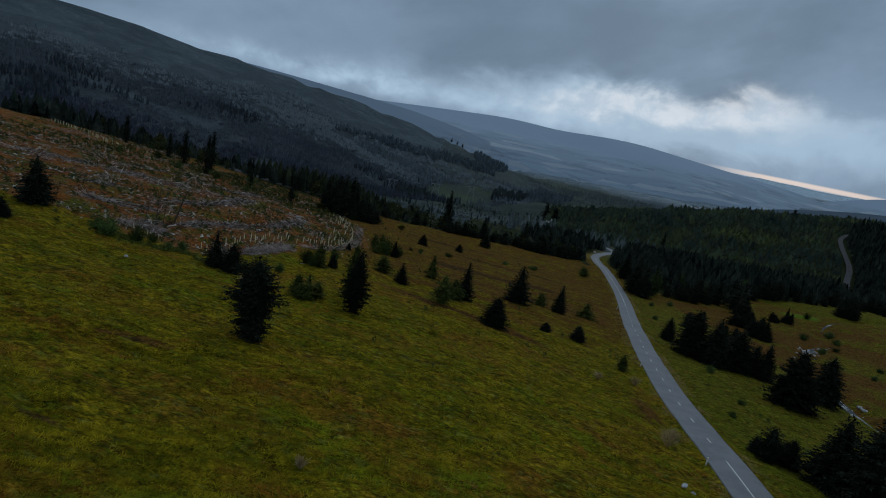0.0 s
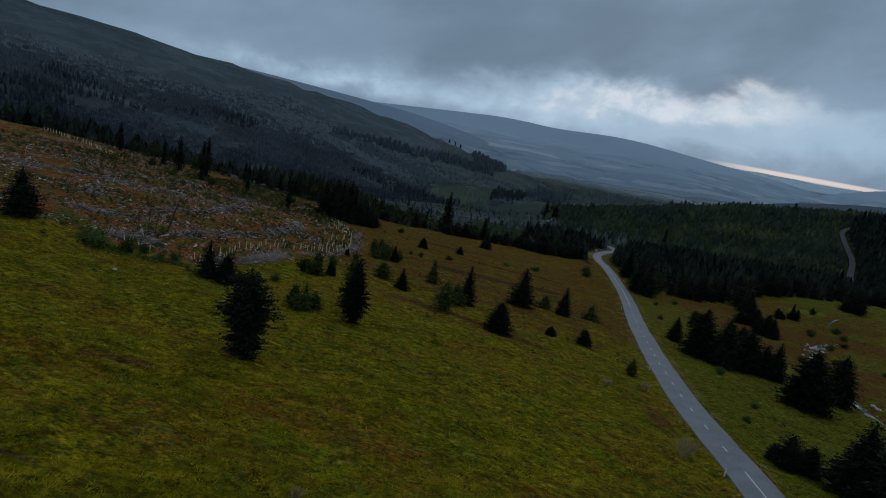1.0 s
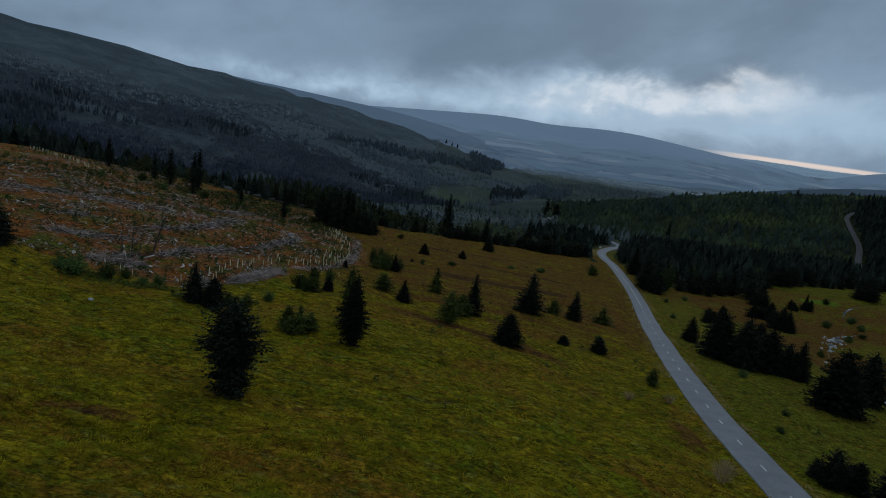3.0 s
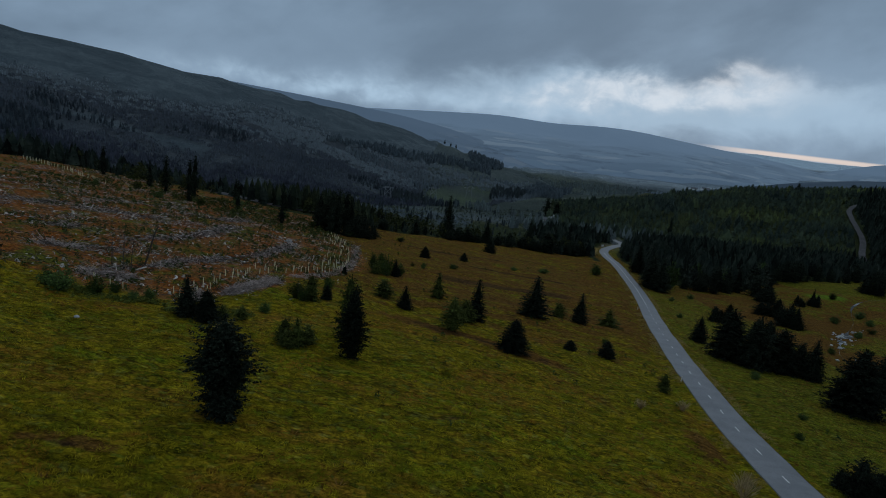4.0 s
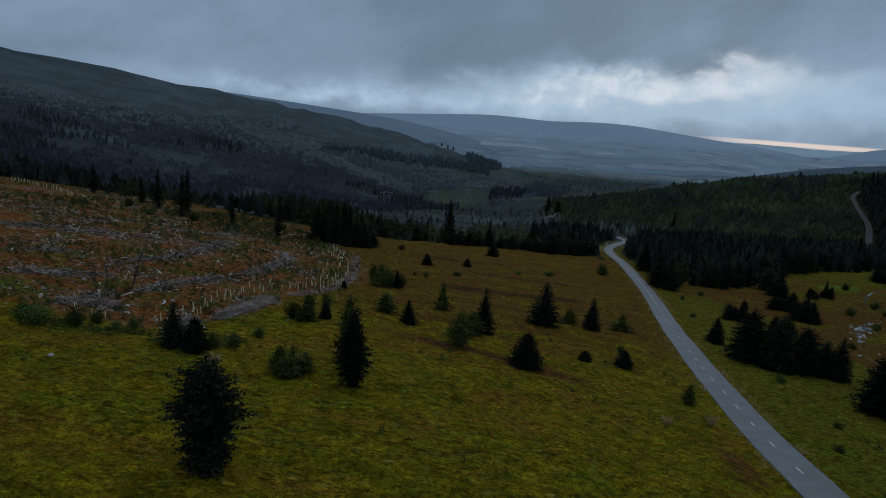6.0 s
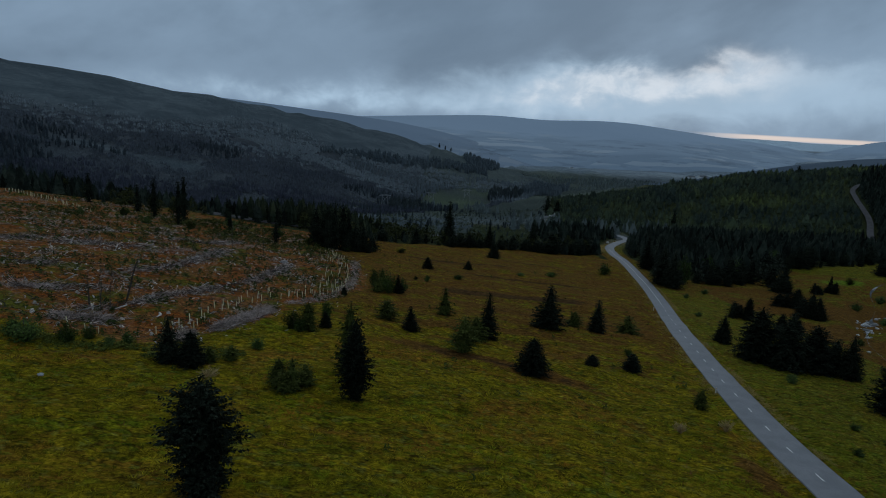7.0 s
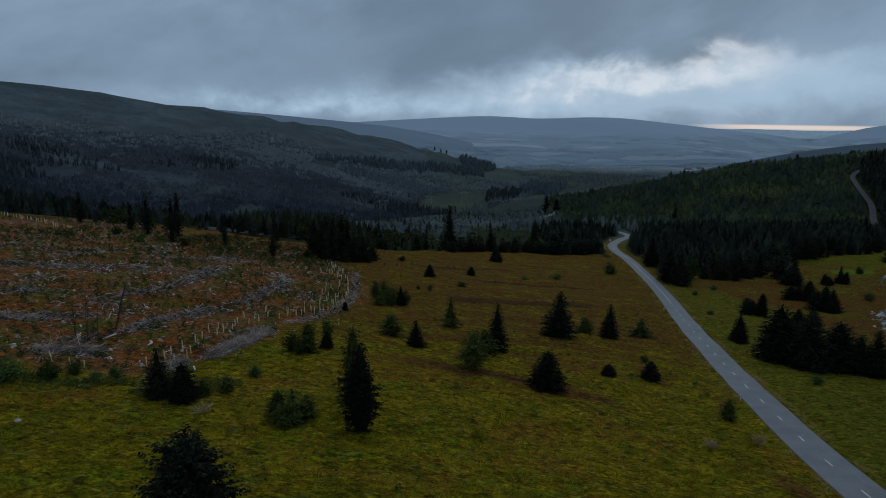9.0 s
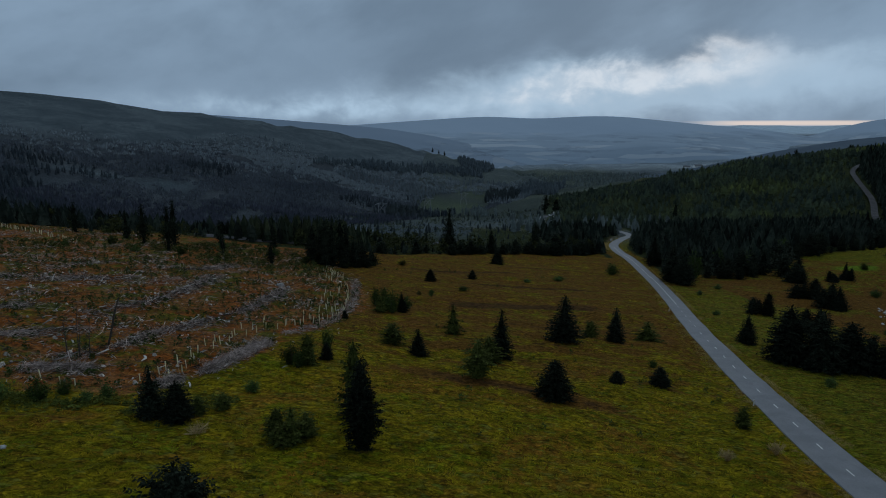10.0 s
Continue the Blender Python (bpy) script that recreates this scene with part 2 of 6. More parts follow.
def farmland_below(m, height, tones):
    """Hedged fields of several tones on the lower slopes of a distant hill."""
    t = m.node_tree
    bsdf = t.nodes["Principled BSDF"]
    old = bsdf.inputs["Base Color"].links[0].from_socket
    geo = t.nodes.new("ShaderNodeNewGeometry")
    sep = t.nodes.new("ShaderNodeSeparateXYZ")
    wire(t, geo.outputs["Position"], sep.inputs[0])
    mp = t.nodes.new("ShaderNodeMapping")
    mp.inputs["Scale"].default_value = (0.6, 1, 6)
    wire(t, geo.outputs["Position"], mp.inputs["Vector"])
    cell = t.nodes.new("ShaderNodeTexVoronoi")
    cell.inputs["Scale"].default_value = 0.011
    wire(t, mp.outputs[0], cell.inputs["Vector"])
    tone = t.nodes.new("ShaderNodeSeparateXYZ")
    wire(t, cell.outputs["Color"], tone.inputs[0])
    fields = mix_node(t, tone.outputs[1], tones[0], tuple(c * 1.14 for c in tones[0]))
    open_ = math_node(t, "MULTIPLY", smooth_node(t, tone.outputs[0], 0.66, 0.74), smooth_node(t, noise_node(t, mp.outputs[0], 0.0022, 3, 0.5), 0.44, 0.54))
    fields = mix_node(t, open_, fields, tones[1])
    copse = smooth_node(t, noise_node(t, mp.outputs[0], 0.007, 6, 0.72, 0.3), 0.56, 0.62)
    fields = mix_node(t, math_node(t, "MULTIPLY", copse, 0.5), fields, tuple(c * 0.62 for c in tones[0]))
    rag = math_node(t, "MULTIPLY", math_node(t, "SUBTRACT", noise_node(t, geo.outputs["Position"], 0.005, 4), 0.5), 90.0)
    low = smooth_node(t, math_node(t, "ADD", sep.outputs[2], rag), height + 15, height - 25)
    wire(t, mix_node(t, low, old, fields), bsdf.inputs["Base Color"])


# field tones too are bleached and blued for haze
farmland_below(HAZED_MOOR_FAR, -8.0, ((0.270, 0.338, 0.408), (0.385, 0.447, 0.505)))
# nearer ridge, with less haze mixed into its colour
HAZED_MOOR_MID = surface("hazed_moorland_ridge", [(0.215, 0.275, 0.345), (0.238, 0.300, 0.373)], 1200.0, 0.0, 1.0, spec=0.0)
farmland_below(HAZED_MOOR_MID, -40.0, ((0.195, 0.248, 0.308), (0.265, 0.318, 0.372)))


def ground_material():
    m = bpy.data.materials.new("hill_ground")
    m.use_nodes = True
    t = m.node_tree
    bsdf = t.nodes["Principled BSDF"]
    geo = t.nodes.new("ShaderNodeNewGeometry")
    pos = geo.outputs["Position"]
    mp = t.nodes.new("ShaderNodeMapping")
    mp.inputs["Scale"].default_value = (0.72, 1.0, 1.0)
    mp.inputs["Rotation"].default_value = (0, 0, 0.12)
    wire(t, pos, mp.inputs["Vector"])
    streak = mp.outputs[0]

    def cover(name):
        a = t.nodes.new("ShaderNodeAttribute")
        a.attribute_name = name
        return a.outputs["Fac"]

    # open rough pasture: yellow-green grass, fresh and mossy patches, rust-coloured dead stems
    a = smooth_node(t, noise_node(t, streak, 0.24, 7, 0.72, 0.5), 0.38, 0.60)
    field = mix_node(t, a, (0.096, 0.088, 0.005), (0.205, 0.156, 0.008))
    fresh = smooth_node(t, noise_node(t, streak, 0.12, 5, 0.62, 0.6), 0.54, 0.66)
    field = mix_node(t, math_node(t, "MULTIPLY", fresh, 0.75), field, (0.124, 0.152, 0.006))
    b = smooth_node(t, noise_node(t, streak, 0.085, 6, 0.65, 0.5), 0.50, 0.64)
    field = mix_node(t, math_node(t, "MULTIPLY", b, 0.85), field, (0.185, 0.090, 0.013))
    field = mix_node(t, math_node(t, "MULTIPLY", cover("beyond"), 0.55), field, (0.086, 0.100, 0.014))
    c = smooth_node(t, noise_node(t, pos, 0.36, 6, 0.72, 0.3), 0.55, 0.70)
    field = mix_node(t, math_node(t, "MULTIPLY", c, 0.75), field, (0.050, 0.050, 0.007))
    gap = smooth_node(t, noise_node(t, streak, 0.85, 6, 0.78, 0.5), 0.54, 0.66)
    field = mix_node(t, math_node(t, "MULTIPLY", gap, 0.62), field, (0.048, 0.036, 0.006))
    # tussocks: each lump has a tone of its own, with dark gaps between
    warp = t.nodes.new("ShaderNodeTexNoise")
    warp.inputs["Scale"].default_value, warp.inputs["Detail"].default_value = 1.1, 3
    wire(t, streak, warp.inputs["Vector"])
    bent = t.nodes.new("ShaderNodeVectorMath")
    bent.operation = "MULTIPLY_ADD"
    wire(t, warp.outputs["Color"], bent.inputs[0])
    bent.inputs[1].default_value = (1.1, 1.1, 1.1)
    wire(t, streak, bent.inputs[2])
    lump = t.nodes.new("ShaderNodeTexVoronoi")
    lump.inputs["Scale"].default_value = 1.9
    wire(t, bent.outputs[0], lump.inputs["Vector"])
    tone = t.nodes.new("ShaderNodeSeparateXYZ")
    wire(t, lump.outputs["Color"], tone.inputs[0])
    field = mix_node(t, 1.0, field, mix_node(t, tone.outputs[0], (0.78, 0.80, 0.78), (1.36, 1.32, 1.28)), "MULTIPLY")
    field = mix_node(t, math_node(t, "MULTIPLY", smooth_node(t, tone.outputs[1], 0.80, 0.90), 0.40), field, (0.155, 0.072, 0.012))
    field = mix_node(t, math_node(t, "MULTIPLY", smooth_node(t, tone.outputs[1], 0.14, 0.06), 0.35), field, (0.170, 0.190, 0.045))
    field = mix_node(t, math_node(t, "MULTIPLY", smooth_node(t, tone.outputs[2], 0.78, 0.90), 0.40), field, (0.070, 0.125, 0.010))
    hollow = smooth_node(t, lump.outputs["Distance"], 0.45, 0.80)
    field = mix_node(t, math_node(t, "MULTIPLY", hollow, 0.42), field, (0.024, 0.020, 0.005))
    rust = smooth_node(t, math_node(t, "ADD", cover("rust"), math_node(t, "MULTIPLY", math_node(t, "SUBTRACT", noise_node(t, streak, 0.30, 6, 0.7, 0.4), 0.5), 1.9)), 0.42, 0.72)
    field = mix_node(t, math_node(t, "MULTIPLY", rust, 0.88), field, (0.116, 0.054, 0.014))
    heath = smooth_node(t, math_node(t, "ADD", cover("heath"), math_node(t, "MULTIPLY", math_node(t, "SUBTRACT", noise_node(t, streak, 0.5, 6, 0.7, 0.4), 0.5), 1.2)), 0.36, 0.70)
    field = mix_node(t, math_node(t, "MULTIPLY", heath, 0.85), field, (0.060, 0.032, 0.015))
    # felled ground: rust, straw and litter
    d = smooth_node(t, noise_node(t, streak, 0.22, 6, 0.7, 0.4), 0.40, 0.60)
    cut = mix_node(t, d, (0.225, 0.070, 0.015), (0.225, 0.104, 0.038))
    e = smooth_node(t, noise_node(t, pos, 0.16, 6, 0.72, 0.2), 0.48, 0.60)
    cut = mix_node(t, e, cut, (0.098, 0.100, 0.014))
    litter = smooth_node(t, noise_node(t, streak, 0.75, 6, 0.75, 0.4), 0.50, 0.62)
    cut = mix_node(t, math_node(t, "MULTIPLY", litter, 0.55), cut, (0.034, 0.025, 0.018))
    grey = smooth_node(t, noise_node(t, streak, 0.42, 6, 0.78, 0.3), 0.56, 0.66)
    cut = mix_node(t, math_node(t, "MULTIPLY", grey, 0.55), cut, (0.205, 0.160, 0.145))
    col = mix_node(t, cover("felled"), field, cut)
    # wood floor, then moor in slate-blue tones that include some distance haze
    col = mix_node(t, cover("wooded"), col, mix_node(t, noise_node(t, pos, 0.05, 5, 0.6), (0.020, 0.030, 0.015), (0.042, 0.050, 0.020)))
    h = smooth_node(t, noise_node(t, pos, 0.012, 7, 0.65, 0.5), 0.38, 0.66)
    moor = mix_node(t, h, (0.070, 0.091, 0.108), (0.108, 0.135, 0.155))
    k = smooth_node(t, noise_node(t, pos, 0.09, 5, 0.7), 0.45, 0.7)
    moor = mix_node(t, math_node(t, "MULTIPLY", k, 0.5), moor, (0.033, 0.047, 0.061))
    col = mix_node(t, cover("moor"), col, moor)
    lw = smooth_node(t, noise_node(t, pos, 0.014, 5, 0.6), 0.40, 0.62)
    col = mix_node(t, cover("larch"), col, mix_node(t, lw, (0.038, 0.045, 0.056), (0.070, 0.077, 0.090)))
    # far pastures in the valley
    pa = smooth_node(t, noise_node(t, pos, 0.006, 4, 0.6, 0.3), 0.46, 0.60)
    col = mix_node(t, cover("valley"), col, mix_node(t, pa, (0.048, 0.062, 0.058), (0.074, 0.092, 0.078)))
    col = mix_node(t, cover("pasture"), col, mix_node(t, noise_node(t, pos, 0.03, 5, 0.6), (0.052, 0.072, 0.052), (0.088, 0.116, 0.070)))
    # ground far down the valley: haze painted in as pale blue
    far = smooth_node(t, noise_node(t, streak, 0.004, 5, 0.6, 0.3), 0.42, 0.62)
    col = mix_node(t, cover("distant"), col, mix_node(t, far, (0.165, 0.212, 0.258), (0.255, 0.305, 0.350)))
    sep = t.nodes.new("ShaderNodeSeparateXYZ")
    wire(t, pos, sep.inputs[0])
    # behind the mountain the painted haze is palest
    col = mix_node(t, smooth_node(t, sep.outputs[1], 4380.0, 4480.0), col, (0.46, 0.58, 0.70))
    col = mix_node(t, cover("lush"), col, (0.105, 0.165, 0.014))
    # grain at the scale of single tufts
    g1 = smooth_node(t, noise_node(t, streak, 1.3, 5, 0.72, 0.2), 0.28, 0.72)
    col = mix_node(t, 1.0, col, mix_node(t, g1, (0.38, 0.40, 0.44), (1.55, 1.52, 1.42)), "MULTIPLY")
    g2 = smooth_node(t, noise_node(t, streak, 4.2, 4, 0.7, 0.2), 0.30, 0.70)
    col = mix_node(t, 1.0, col, mix_node(t, g2, (0.45, 0.47, 0.50), (1.55, 1.52, 1.45)), "MULTIPLY")
    wire(t, col, bsdf.inputs["Base Color"])
    bsdf.inputs["Roughness"].default_value = 0.95
    bsdf.inputs["Specular IOR Level"].default_value = 0.02
    bp = node(t, "ShaderNodeBump", Strength=0.8, Distance=0.35)
    wire(t, math_node(t, "SUBTRACT", noise_node(t, streak, 1.6, 6, 0.75, 0.2), math_node(t, "MULTIPLY", lump.outputs["Distance"], 0.35)), bp.inputs["Height"])
    wire(t, bp.outputs[0], bsdf.inputs["Normal"])
    return m


GROUND = ground_material()

# ---- the lie of the land -------------------------------------------------
# x across the valley, y down the valley, z up; the road beside the marker post is about z = 0.


def ease(a, b, v):
    u = np.clip((v - a) / (b - a), 0, 1)
    return u * u * (3 - 2 * u)


def lattice(ix, iy, seed):
    h = (ix.astype(np.int64) * 374761393 + iy.astype(np.int64) * 668265263 + seed * 974634777) & 0x7FFFFFFF
    h = ((h ^ (h >> 13)) * 1274126177) & 0x7FFFFFFF
    return ((h ^ (h >> 16)) & 0xFFFF) / 65535.0


def vnoise(x, y, size, seed=0):
    """Smooth noise from -1 to 1 with blobs of about that size."""
    x, y = np.asarray(x, float) / size, np.asarray(y, float) / size
    ix, iy = np.floor(x), np.floor(y)
    u, v = x - ix, y - iy
    u, v = u * u * (3 - 2 * u), v * v * (3 - 2 * v)
    a, b = lattice(ix, iy, seed), lattice(ix + 1, iy, seed)
    c, d = lattice(ix, iy + 1, seed), lattice(ix + 1, iy + 1, seed)
    return 2 * ((a * (1 - u) + b * u) * (1 - v) + (c * (1 - u) + d * u) * v) - 1


def hillside(x, y):
    """The open slope: highest behind on the hill side, falling to the road and down the valley."""
    u, v = np.clip(x, -260, 260) / 100, np.clip(y, -80, 420) / 100
    return (12.79 - 9.09 * u - 10.66 * v + 0.33 * u * u - 1.87 * u * v - 0.54 * v * v
            + 0.9 * u ** 3 + 0.58 * u * u * v + 0.67 * u * v * v + 0.186 * v ** 3)


# ridges: crest points (x, y, z), then how steeply they fall towards the camera's side and behind
RIDGES = {
    "left_hill": ([(-1300, 760, 190), (-800, 1000, 105), (-552, 1250, 69), (-331, 1400, 38), (-117, 1550, -4), (123, 1700, -70)], 0.19, 0.25),
    "right_hill": ([(60, 470, -56), (130, 560, -42), (205, 600, -30), (295, 660, -19), (410, 730, -5), (560, 790, 10), (850, 830, 34), (1500, 800, 70)], 0.062, 0.17),
}


def rounded(crest, rounds=2):
    """A line of points with its corners cut."""
    for _ in range(rounds):
        cut = [crest[0]]
        for a, b in zip(crest, crest[1:]):
            cut += [tuple(p * 0.75 + q * 0.25 for p, q in zip(a, b)), tuple(p * 0.25 + q * 0.75 for p, q in zip(a, b))]
        crest = cut + [crest[-1]]
    return crest


RIDGES["left_hill"] = (rounded(RIDGES["left_hill"][0]), *RIDGES["left_hill"][1:])


def tent(x, y, crest, front, back):
    best = np.full(np.shape(x), -1e9)
    for (ax, ay, az), (bx, by, bz) in zip(crest[:-1], crest[1:]):
        ex, ey = bx - ax, by - ay
        run = np.hypot(ex, ey)
        along = ((x - ax) * ex + (y - ay) * ey) / run
        off = ((y - ay) * ex - (x - ax) * ey) / run
        s = np.clip(along / run, 0, 1)
        beyond = np.abs(along - s * run)
        fall = np.where(off > 0, back, front) * (np.sqrt(off * off + 900) - 30) + 0.24 * beyond
        best = np.maximum(best, az + s * (bz - az) - fall)
    return best


def land(x, y):
    """Height of the ground without its small unevenness."""
    x, y = np.asarray(x, float), np.asarray(y, float)
    r = np.hypot(x, np.maximum(y, 0))
    floor_ = np.interp(y, [-5000, -300, 0, 250, 350, 500, 700, 1200, 2000, 3000, 4200, 5000],
                       [40, 30, 0, -18, -27, -42, -62, -97, -132, -142, -90, -8])
    floor_ = floor_ + 0.00002 * np.clip(x - 0.12 * y, -1500, 1500) ** 2
    k = 6.0
    hills = [tent(x, y, *RIDGES[n]) for n in RIDGES]
    far = floor_
    for h in hills:
        m = np.maximum(far, h)
        far = m + k * np.log1p(np.exp(-np.abs(far - h) / k)) * 0.55
    w = ease(235, 400, np.hypot(x * 0.8, y))
    return hillside(x, y) * (1 - w) + far * w



def along(points, x, y):
    """Distance from a line of plan points, the share of the way along it, and the side."""
    best, where = np.full(np.shape(x), 1e9), np.zeros(np.shape(x))
    total = 0.0
    for (ax, ay), (bx, by) in zip(points[:-1], points[1:]):
        ex, ey = bx - ax, by - ay
        run = math.hypot(ex, ey)
        s = np.clip(((x - ax) * ex + (y - ay) * ey) / (run * run), 0, 1)
        d = np.hypot(x - ax - s * ex, y - ay - s * ey)
        where = np.where(d < best, total + s * run, where)
        best = np.minimum(best, d)
        total += run
    return best, where


def inside(poly, x, y):
    odd = np.zeros(np.shape(x), bool)
    for (ax, ay), (bx, by) in zip(poly, poly[1:] + poly[:1]):
        cross = (ay > y) != (by > y)
        xs = ax + (y - ay) * (bx - ax) / ((by - ay) or 1e-9)
        odd ^= cross & (x < xs)
    return odd


def curve_through(points, step):
    """A smooth line through plan points, sampled evenly."""
    p = [Vector((*q, 0)) for q in points]
    p = [2 * p[0] - p[1]] + p + [2 * p[-1] - p[-2]]
    out = []
    for a, b, c, d in zip(p, p[1:], p[2:], p[3:]):
        n = max(2, int((c - b).length / step))
        for i in range(n):
            u = i / n
            out.append(0.5 * (2 * b + (c - a) * u + (2 * a - 5 * b + 4 * c - d) * u * u + (3 * b - a - 3 * c + d) * u ** 3))
    out.append(p[-2])
    return [(v.x, v.y) for v in out]


ROAD = curve_through([(26, -160), (33, -60), (36.0, 0), (39.2, 29), (41.45, 47), (42.55, 58), (44.5, 70), (47.0, 83.5), (49.05, 95), (54.2, 118.6),
                      (59.2, 142), (69.6, 186), (78.6, 230), (86.5, 283), (88.5, 312), (94, 342), (110, 381), (123, 410), (126, 450), (118, 520)], 3.0)
ROAD_HALF = 2.5
STREAM = curve_through([(84, 20), (93, 70), (97, 97), (109, 140), (128, 173), (158, 214), (178, 246), (208, 270), (260, 292)], 4.0)
LUSH = (172.0, 256.0)
TRACK = curve_through([(300, 420), (332, 481), (362, 530), (384, 576), (405, 622), (428, 663), (470, 700)], 6.0)
HILL_PATH = curve_through([(-400, 640), (-371, 650), (-342, 660), (-308, 661), (-278, 651), (-255, 640)], 8.0)
FELLED = [(-150, 64), (-48, 66), (-34, 66), (-30, 72), (-26, 88), (-26, 97), (-20, 103), (-16.5, 120), (-19, 146), (-30, 180), (-40, 212), (-48, 246), (-64, 256), (-88, 248), (-112, 212), (-150, 222), (-260, 280), (-300, 60)]


def wood_edge(x):
    """Where the wood beside the stream begins."""
    return np.interp(x, [70, 84, 92, 108, 132, 160, 185, 230, 320, 600], [330, 262, 242, 246, 252, 285, 298, 318, 330, 330])


def belt_edge(x):
    """Where the belt of conifers behind the pasture begins."""
    return np.interp(x, [-60, -45, -18, 3, 17, 31, 58, 80], [232, 228, 243, 263, 275, 283, 293, 299])


_rs = np.array(ROAD)
_rl = np.concatenate([[0], np.cumsum(np.hypot(*np.diff(_rs, axis=0).T))])
_rz = land(_rs[:, 0], _rs[:, 1])
_rz = np.convolve(np.pad(_rz, 6, mode="edge"), np.ones(13) / 13, "valid")


def ground(x, y):
    """Height of the ground with tussocks, road bed and stream bed."""
    x, y = np.asarray(x, float), np.asarray(y, float)
    r = np.hypot(x, y)
    z = land(x, y)
    amp = np.interp(r, [0, 250, 600, 2000], [1, 1, 3, 10])
    z = z + amp * (0.55 * vnoise(x, y, 23, 1) + 0.30 * vnoise(x * 0.5, y, 6.5, 2))
    near = np.clip(1 - r / 400, 0, 1)
    z = z + near * (0.24 * vnoise(x * 0.8, y, 2.9, 3) + 0.15 * vnoise(x, y, 1.7, 4))
    d, s = along(ROAD, x, y)
    bed = np.interp(s, _rl, _rz)
    w = ease(3.0, 8.0, d)
    ditch = 0.35 * np.exp(-((d - 4.5) / 0.8) ** 2)
    z = z * w + (bed - 0.10) * (1 - w) - ditch
    d, s = along(STREAM, x, y)
    z = z - 1.5 * (1 - ease(1.6, 6.0, d))
    return z


def grow(lo, hi, step, end, rate=1.06):
    lines = list(np.arange(lo, hi + 0.01, step))
    d = step
    while lines[-1] < end:
        d *= rate
        lines.append(lines[-1] + d)
    left, d = [], step
    v = lo
    while v > -end:
        d *= rate
        v -= d
        left.append(v)
    return np.array(left[::-1] + lines)


def mesh_from(name, verts, faces, material, smooth=False):
    me = bpy.data.meshes.new(name)
    verts, faces = np.asarray(verts, np.float32), np.asarray(faces, np.int32)
    n = faces.shape[1]
    me.vertices.add(len(verts))
    me.vertices.foreach_set("co", verts.ravel())
    me.loops.add(faces.size)
    me.loops.foreach_set("vertex_index", faces.ravel())
    me.polygons.add(len(faces))
    me.polygons.foreach_set("loop_start", np.arange(0, faces.size, n, dtype=np.int32))
    me.polygons.foreach_set("use_smooth", np.full(len(faces), smooth))
    me.update(calc_edges=True)
    me.validate()
    me.materials.append(material)
    return me


def rust_cover(x, y, d_road):
    """How far dead rust-coloured stems cover the grass: strips along the contour, the verge, the wet ground by the stream."""
    r = np.hypot(x, y)
    wander = 2.2 * vnoise(x, y, 15, 5) + 0.8 * vnoise(x, y, 5, 6)
    band = 1.1 * np.exp(-((y - 84 + 0.38 * x - wander) / 4.2) ** 2) * ease(-12, -3, x) * ease(31, 18, x)
    band = np.maximum(band, 1.6 * np.exp(-((y - 128 - 0.5 * wander) / 2.6) ** 2) * ease(0, 10, x) * ease(46, 34, x))
    band = np.maximum(band, 1.1 * np.exp(-((y - 104 - 0.1 * x - wander) / 1.9) ** 2) * ease(-12, -2, x) * ease(34, 24, x))
    band = np.maximum(band, 1.1 * np.exp(-((y - 152 - 0.6 * wander) / 2.4) ** 2) * ease(-12, -2, x) * ease(50, 36, x))
    band = np.maximum(band, 1.1 * np.exp(-((y - 178 - 0.6 * wander) / 3.0) ** 2) * ease(-4, 12, x) * ease(60, 46, x))
    band = np.maximum(band, 1.1 * np.exp(-((y - 208 - 0.6 * wander) / 4.0) ** 2) * ease(-16, -4, x) * ease(40, 24, x))
    band = np.maximum(band, (0.6 + 0.5 * vnoise(x, y, 7, 47)) * np.exp(-((y - 30 - 0.25 * x - wander) / 1.1) ** 2) * ease(-35, -28, x) * ease(-14, -20, x))
    band = np.maximum(band, (0.6 + 0.5 * vnoise(x, y, 7, 48)) * np.exp(-((y - 57.5 + 0.1 * x - 0.6 * wander) / 1.3) ** 2) * ease(-52, -40, x) * ease(-12, -18, x))
    band = np.maximum(band, (0.50 + 0.60 * vnoise(x, y, 9, 19)) * np.exp(-((d_road - 7.0 - 1.5 * vnoise(x, y, 17, 20)) / 3.0) ** 2) * (x < np.interp(y, _rs[:, 1], _rs[:, 0])))
    band = np.maximum(band, 0.6 * ease(140, 240, y) * (r < 330))
    band = np.maximum(band, (0.72 + 0.45 * vnoise(x, y, 12, 49)) * (x > 98) * (x < 190) * (y > 80) * (y < 235))
    band = np.maximum(band, np.exp(-((x - 35.5) / 2.6) ** 2 - ((y - 53 - 0.4 * wander) / 5.0) ** 2))
    return np.maximum(band, (0.52 * ease(68, 96, y) + 0.14 * ease(96, 125, y)) * (r < 330) * np.where(x > np.interp(y, _rs[:, 1], _rs[:, 0]), 0.6, 1.0))


